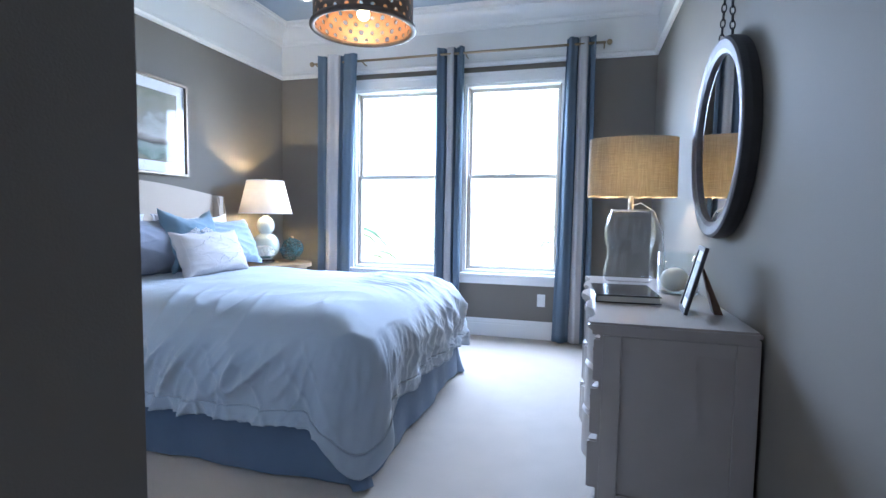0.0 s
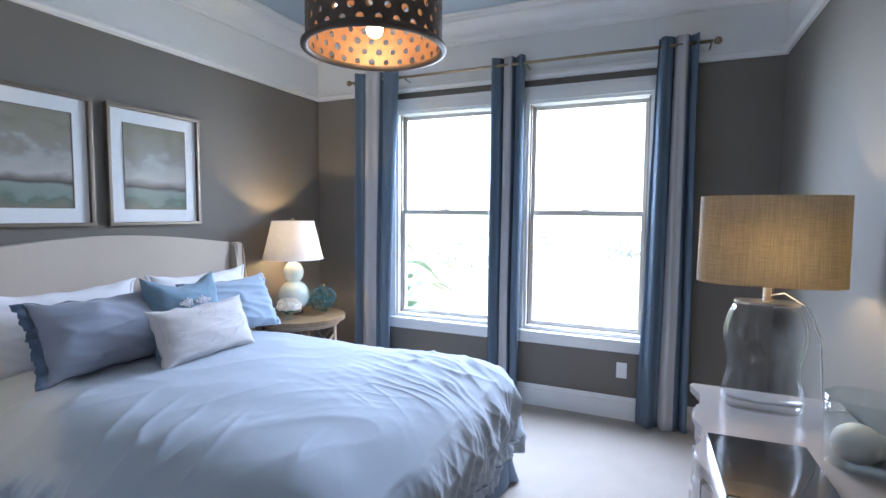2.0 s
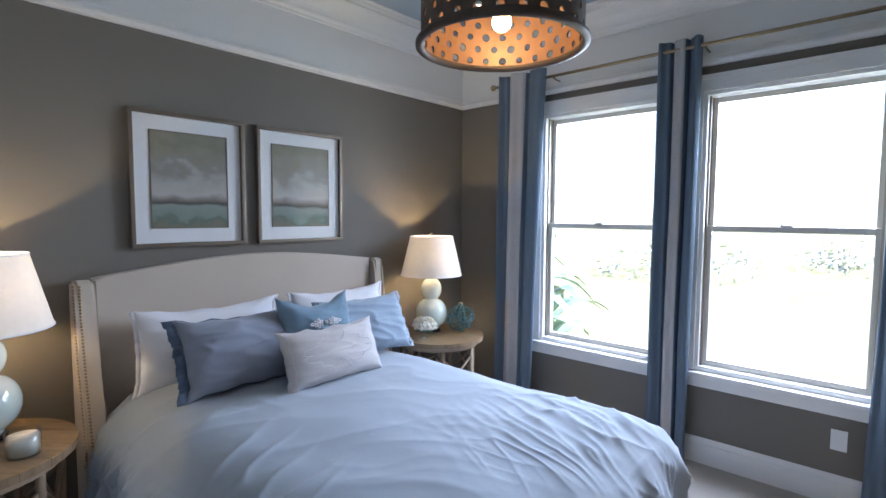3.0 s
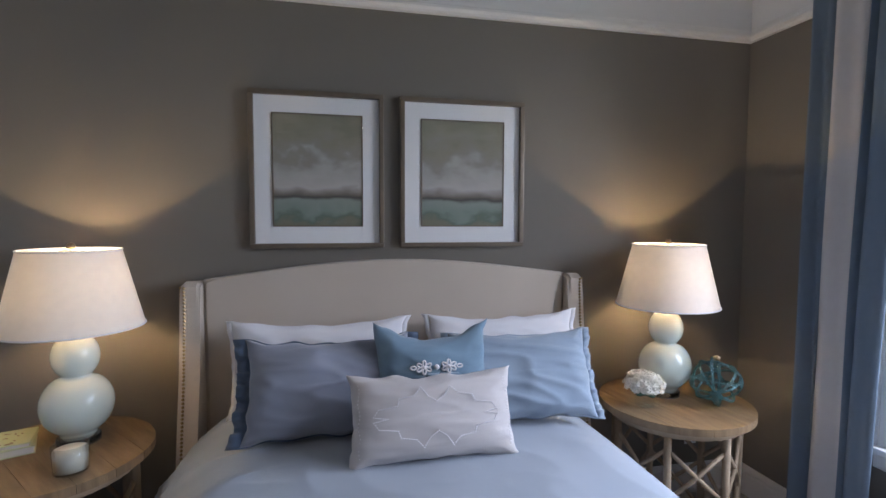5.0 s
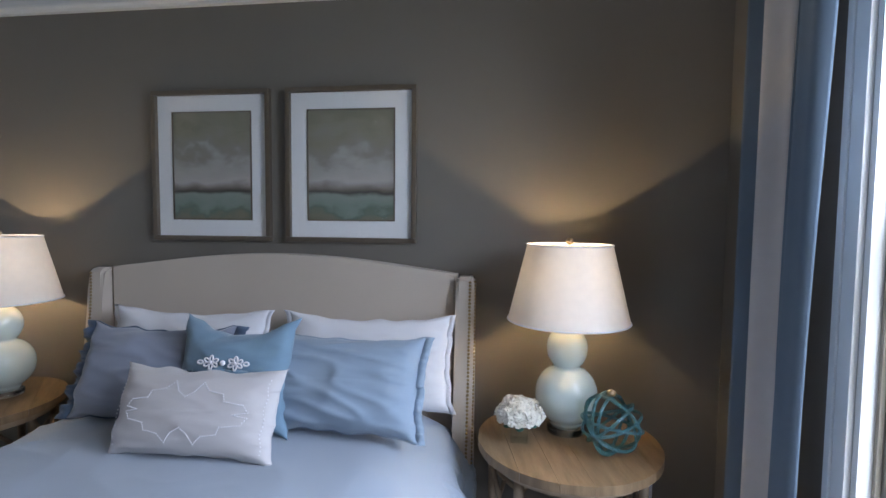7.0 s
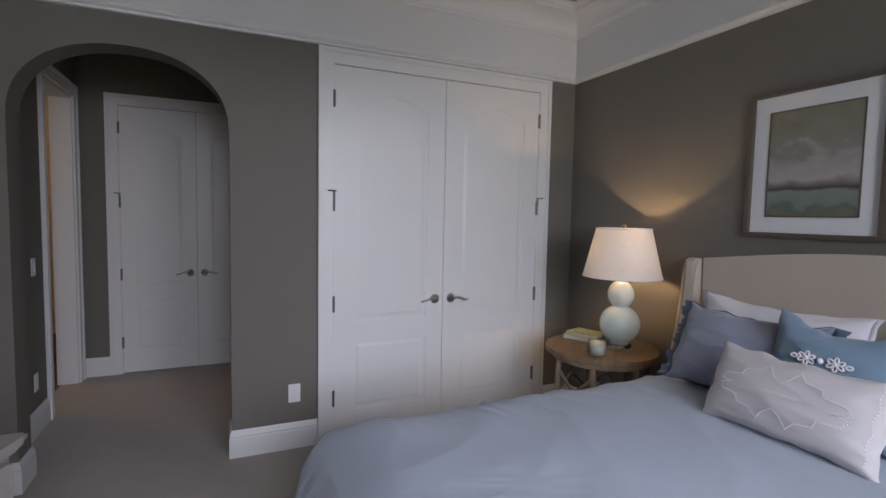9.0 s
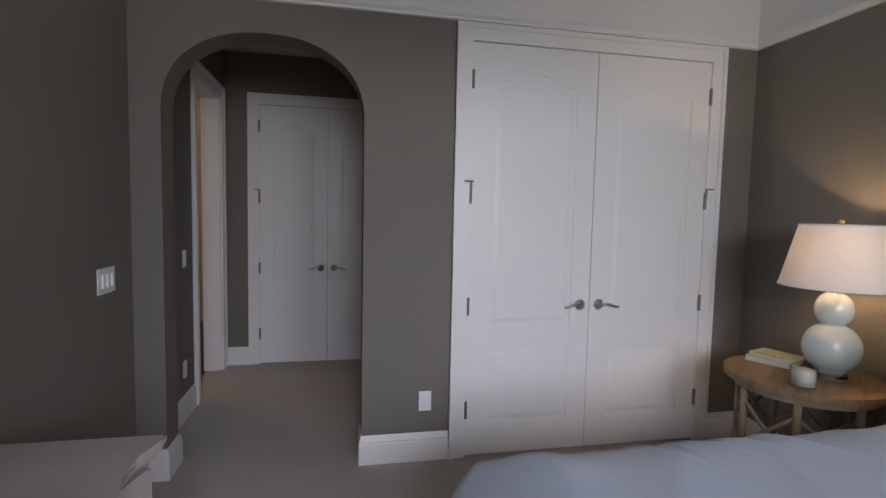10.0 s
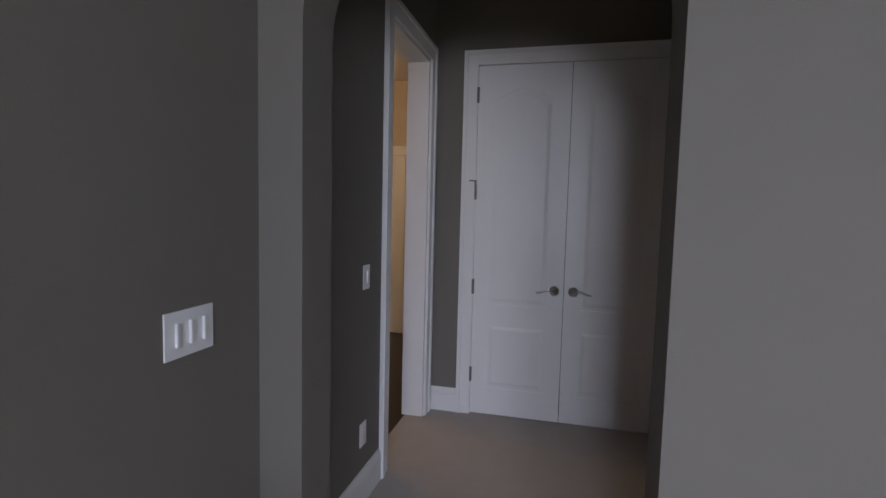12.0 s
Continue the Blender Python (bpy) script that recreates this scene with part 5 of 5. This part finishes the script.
part("cover", boxes((-0.08, -0.11, 0, 0.08, 0.11, 0.003), (-0.08, -0.11, 0.013, 0.08, 0.11, 0.016), (-0.08, -0.11, 0.003, -0.077, 0.11, 0.013)), mat("yellow_green_cover", (0.45, 0.5, 0.2), 0.4, color2=(0.62, 0.62, 0.42), scale=18), bk, "yellow-green cover")
part("page_block", boxes((-0.076, -0.106, 0.0032, 0.077, 0.106, 0.0128)), M_PAPER, bk, "page block")

rnd = random.Random(8)
marks = bmesh.new()
for k in range(26):
    x, y = rnd.uniform(-0.055, 0.055), rnd.uniform(-0.075, 0.075)
    a = rnd.uniform(0, 3.1)
    dx, dy = 0.009 * math.cos(a), 0.009 * math.sin(a)
    marks.faces.new([marks.verts.new(v) for v in ((x - dx, y - dy, 0.0164), (x + dy * 0.35, y - dx * 0.35, 0.0164), (x + dx, y + dy, 0.0164), (x - dy * 0.35, y + dx * 0.35, 0.0164))])
for k in range(4):
    box(marks, 0.058, -0.07 + k * 0.035, 0.0161, 0.066, -0.045 + k * 0.035, 0.0165)
tagged(part("cover_marks", marks, mat("dusty_rose_ink", (0.20, 0.08, 0.09), 0.6), bk, "small dark leaf marks and bars"))

# ---- outdoors ----
# grass colours lightened to carry the bright outdoor haze
setting(part("ground", boxes((-1500, YN + T + 0.01, -0.35, 1500, 3000, -0.25)), mat("hazed_lawn_grass", (0.22, 0.28, 0.12), 0.95, vary=0.3, scale=0.8, bump=0.5, fine=40, color2=(0.38, 0.36, 0.24))), "grass lawn outside the windows")
M_LEAF = mat("banana_leaf", (0.17, 0.25, 0.20), 0.3, vary=0.25, scale=6, bump=0.1, fine=60)
rnd = random.Random(3)


def big_leaf(bm, root, yaw, length, width, droop):
    n = 10
    prev = None
    for i in range(n + 1):
        t = i / n
        r = length * t
        z = length * (0.75 * t - droop * t * t)
        c = root + Vector((math.cos(yaw) * r * 0.75, math.sin(yaw) * r * 0.75, z))
        w = width * math.sin(math.pi * min(1, 0.08 + t * 0.92)) ** 0.7 * (0.8 + 0.3 * (i % 2))
        s = Vector((-math.sin(yaw), math.cos(yaw), 0)) * w / 2
        row = [bm.verts.new(c - s + Vector((0, 0, w * 0.15))), bm.verts.new(c), bm.verts.new(c + s + Vector((0, 0, w * 0.15)))]
        if prev:
            bm.faces.new((prev[0], prev[1], row[1], row[0]))
            bm.faces.new((prev[1], prev[2], row[2], row[1]))
        prev = row


for px, py, hh, cnt in ((-2.95, 6.2, 0.4, 12), (-3.2, 6.05, 1.1, 12), (-3.0, 6.8, 0.0, 12), (-3.6, 7.0, 1.5, 12), (-3.5, 7.6, 0.3, 10), (-4.2, 7.3, 1.0, 12)):
    e = empty("banana_plant", (px, py, -0.25), "leafy green tropical plant outside the window", "plant")
    part("stalk", lathe([(0.05, 0), (0.035, hh + 0.5), (0.01, hh + 0.7)], 10), M_LEAF, e, "", True)
    bm = bmesh.new()
    for k in range(cnt):
        big_leaf(bm, Vector((0, 0, hh + 0.25 + 0.05 * k)), k * 2.4 + rnd.random(), rnd.uniform(0.6, 1.05), rnd.uniform(0.16, 0.26), rnd.uniform(0.5, 0.9))
    part("leaves", bm, M_LEAF, e, "long torn green leaves")
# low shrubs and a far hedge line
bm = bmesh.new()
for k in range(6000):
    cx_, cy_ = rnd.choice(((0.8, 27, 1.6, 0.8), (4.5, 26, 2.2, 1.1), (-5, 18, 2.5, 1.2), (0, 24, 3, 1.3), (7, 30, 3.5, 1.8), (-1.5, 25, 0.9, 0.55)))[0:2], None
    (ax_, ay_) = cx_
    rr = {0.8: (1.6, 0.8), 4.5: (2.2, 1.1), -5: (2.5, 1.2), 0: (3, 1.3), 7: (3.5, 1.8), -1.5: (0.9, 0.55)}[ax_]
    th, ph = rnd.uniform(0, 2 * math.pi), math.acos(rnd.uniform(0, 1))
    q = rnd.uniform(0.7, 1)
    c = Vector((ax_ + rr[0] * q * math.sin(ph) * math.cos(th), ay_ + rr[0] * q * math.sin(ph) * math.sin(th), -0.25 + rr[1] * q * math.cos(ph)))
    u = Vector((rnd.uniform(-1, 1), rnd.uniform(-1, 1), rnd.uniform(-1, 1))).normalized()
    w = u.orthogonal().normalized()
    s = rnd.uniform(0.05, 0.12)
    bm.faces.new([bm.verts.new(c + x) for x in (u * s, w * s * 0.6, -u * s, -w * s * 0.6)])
# leaf colour paled so glare and haze are in the colour itself
shr = part("shrubs", bm, mat("hazed_shrub_leaf", (0.50, 0.53, 0.47), 0.7, vary=0.3, scale=2), None, "", recalc=False)
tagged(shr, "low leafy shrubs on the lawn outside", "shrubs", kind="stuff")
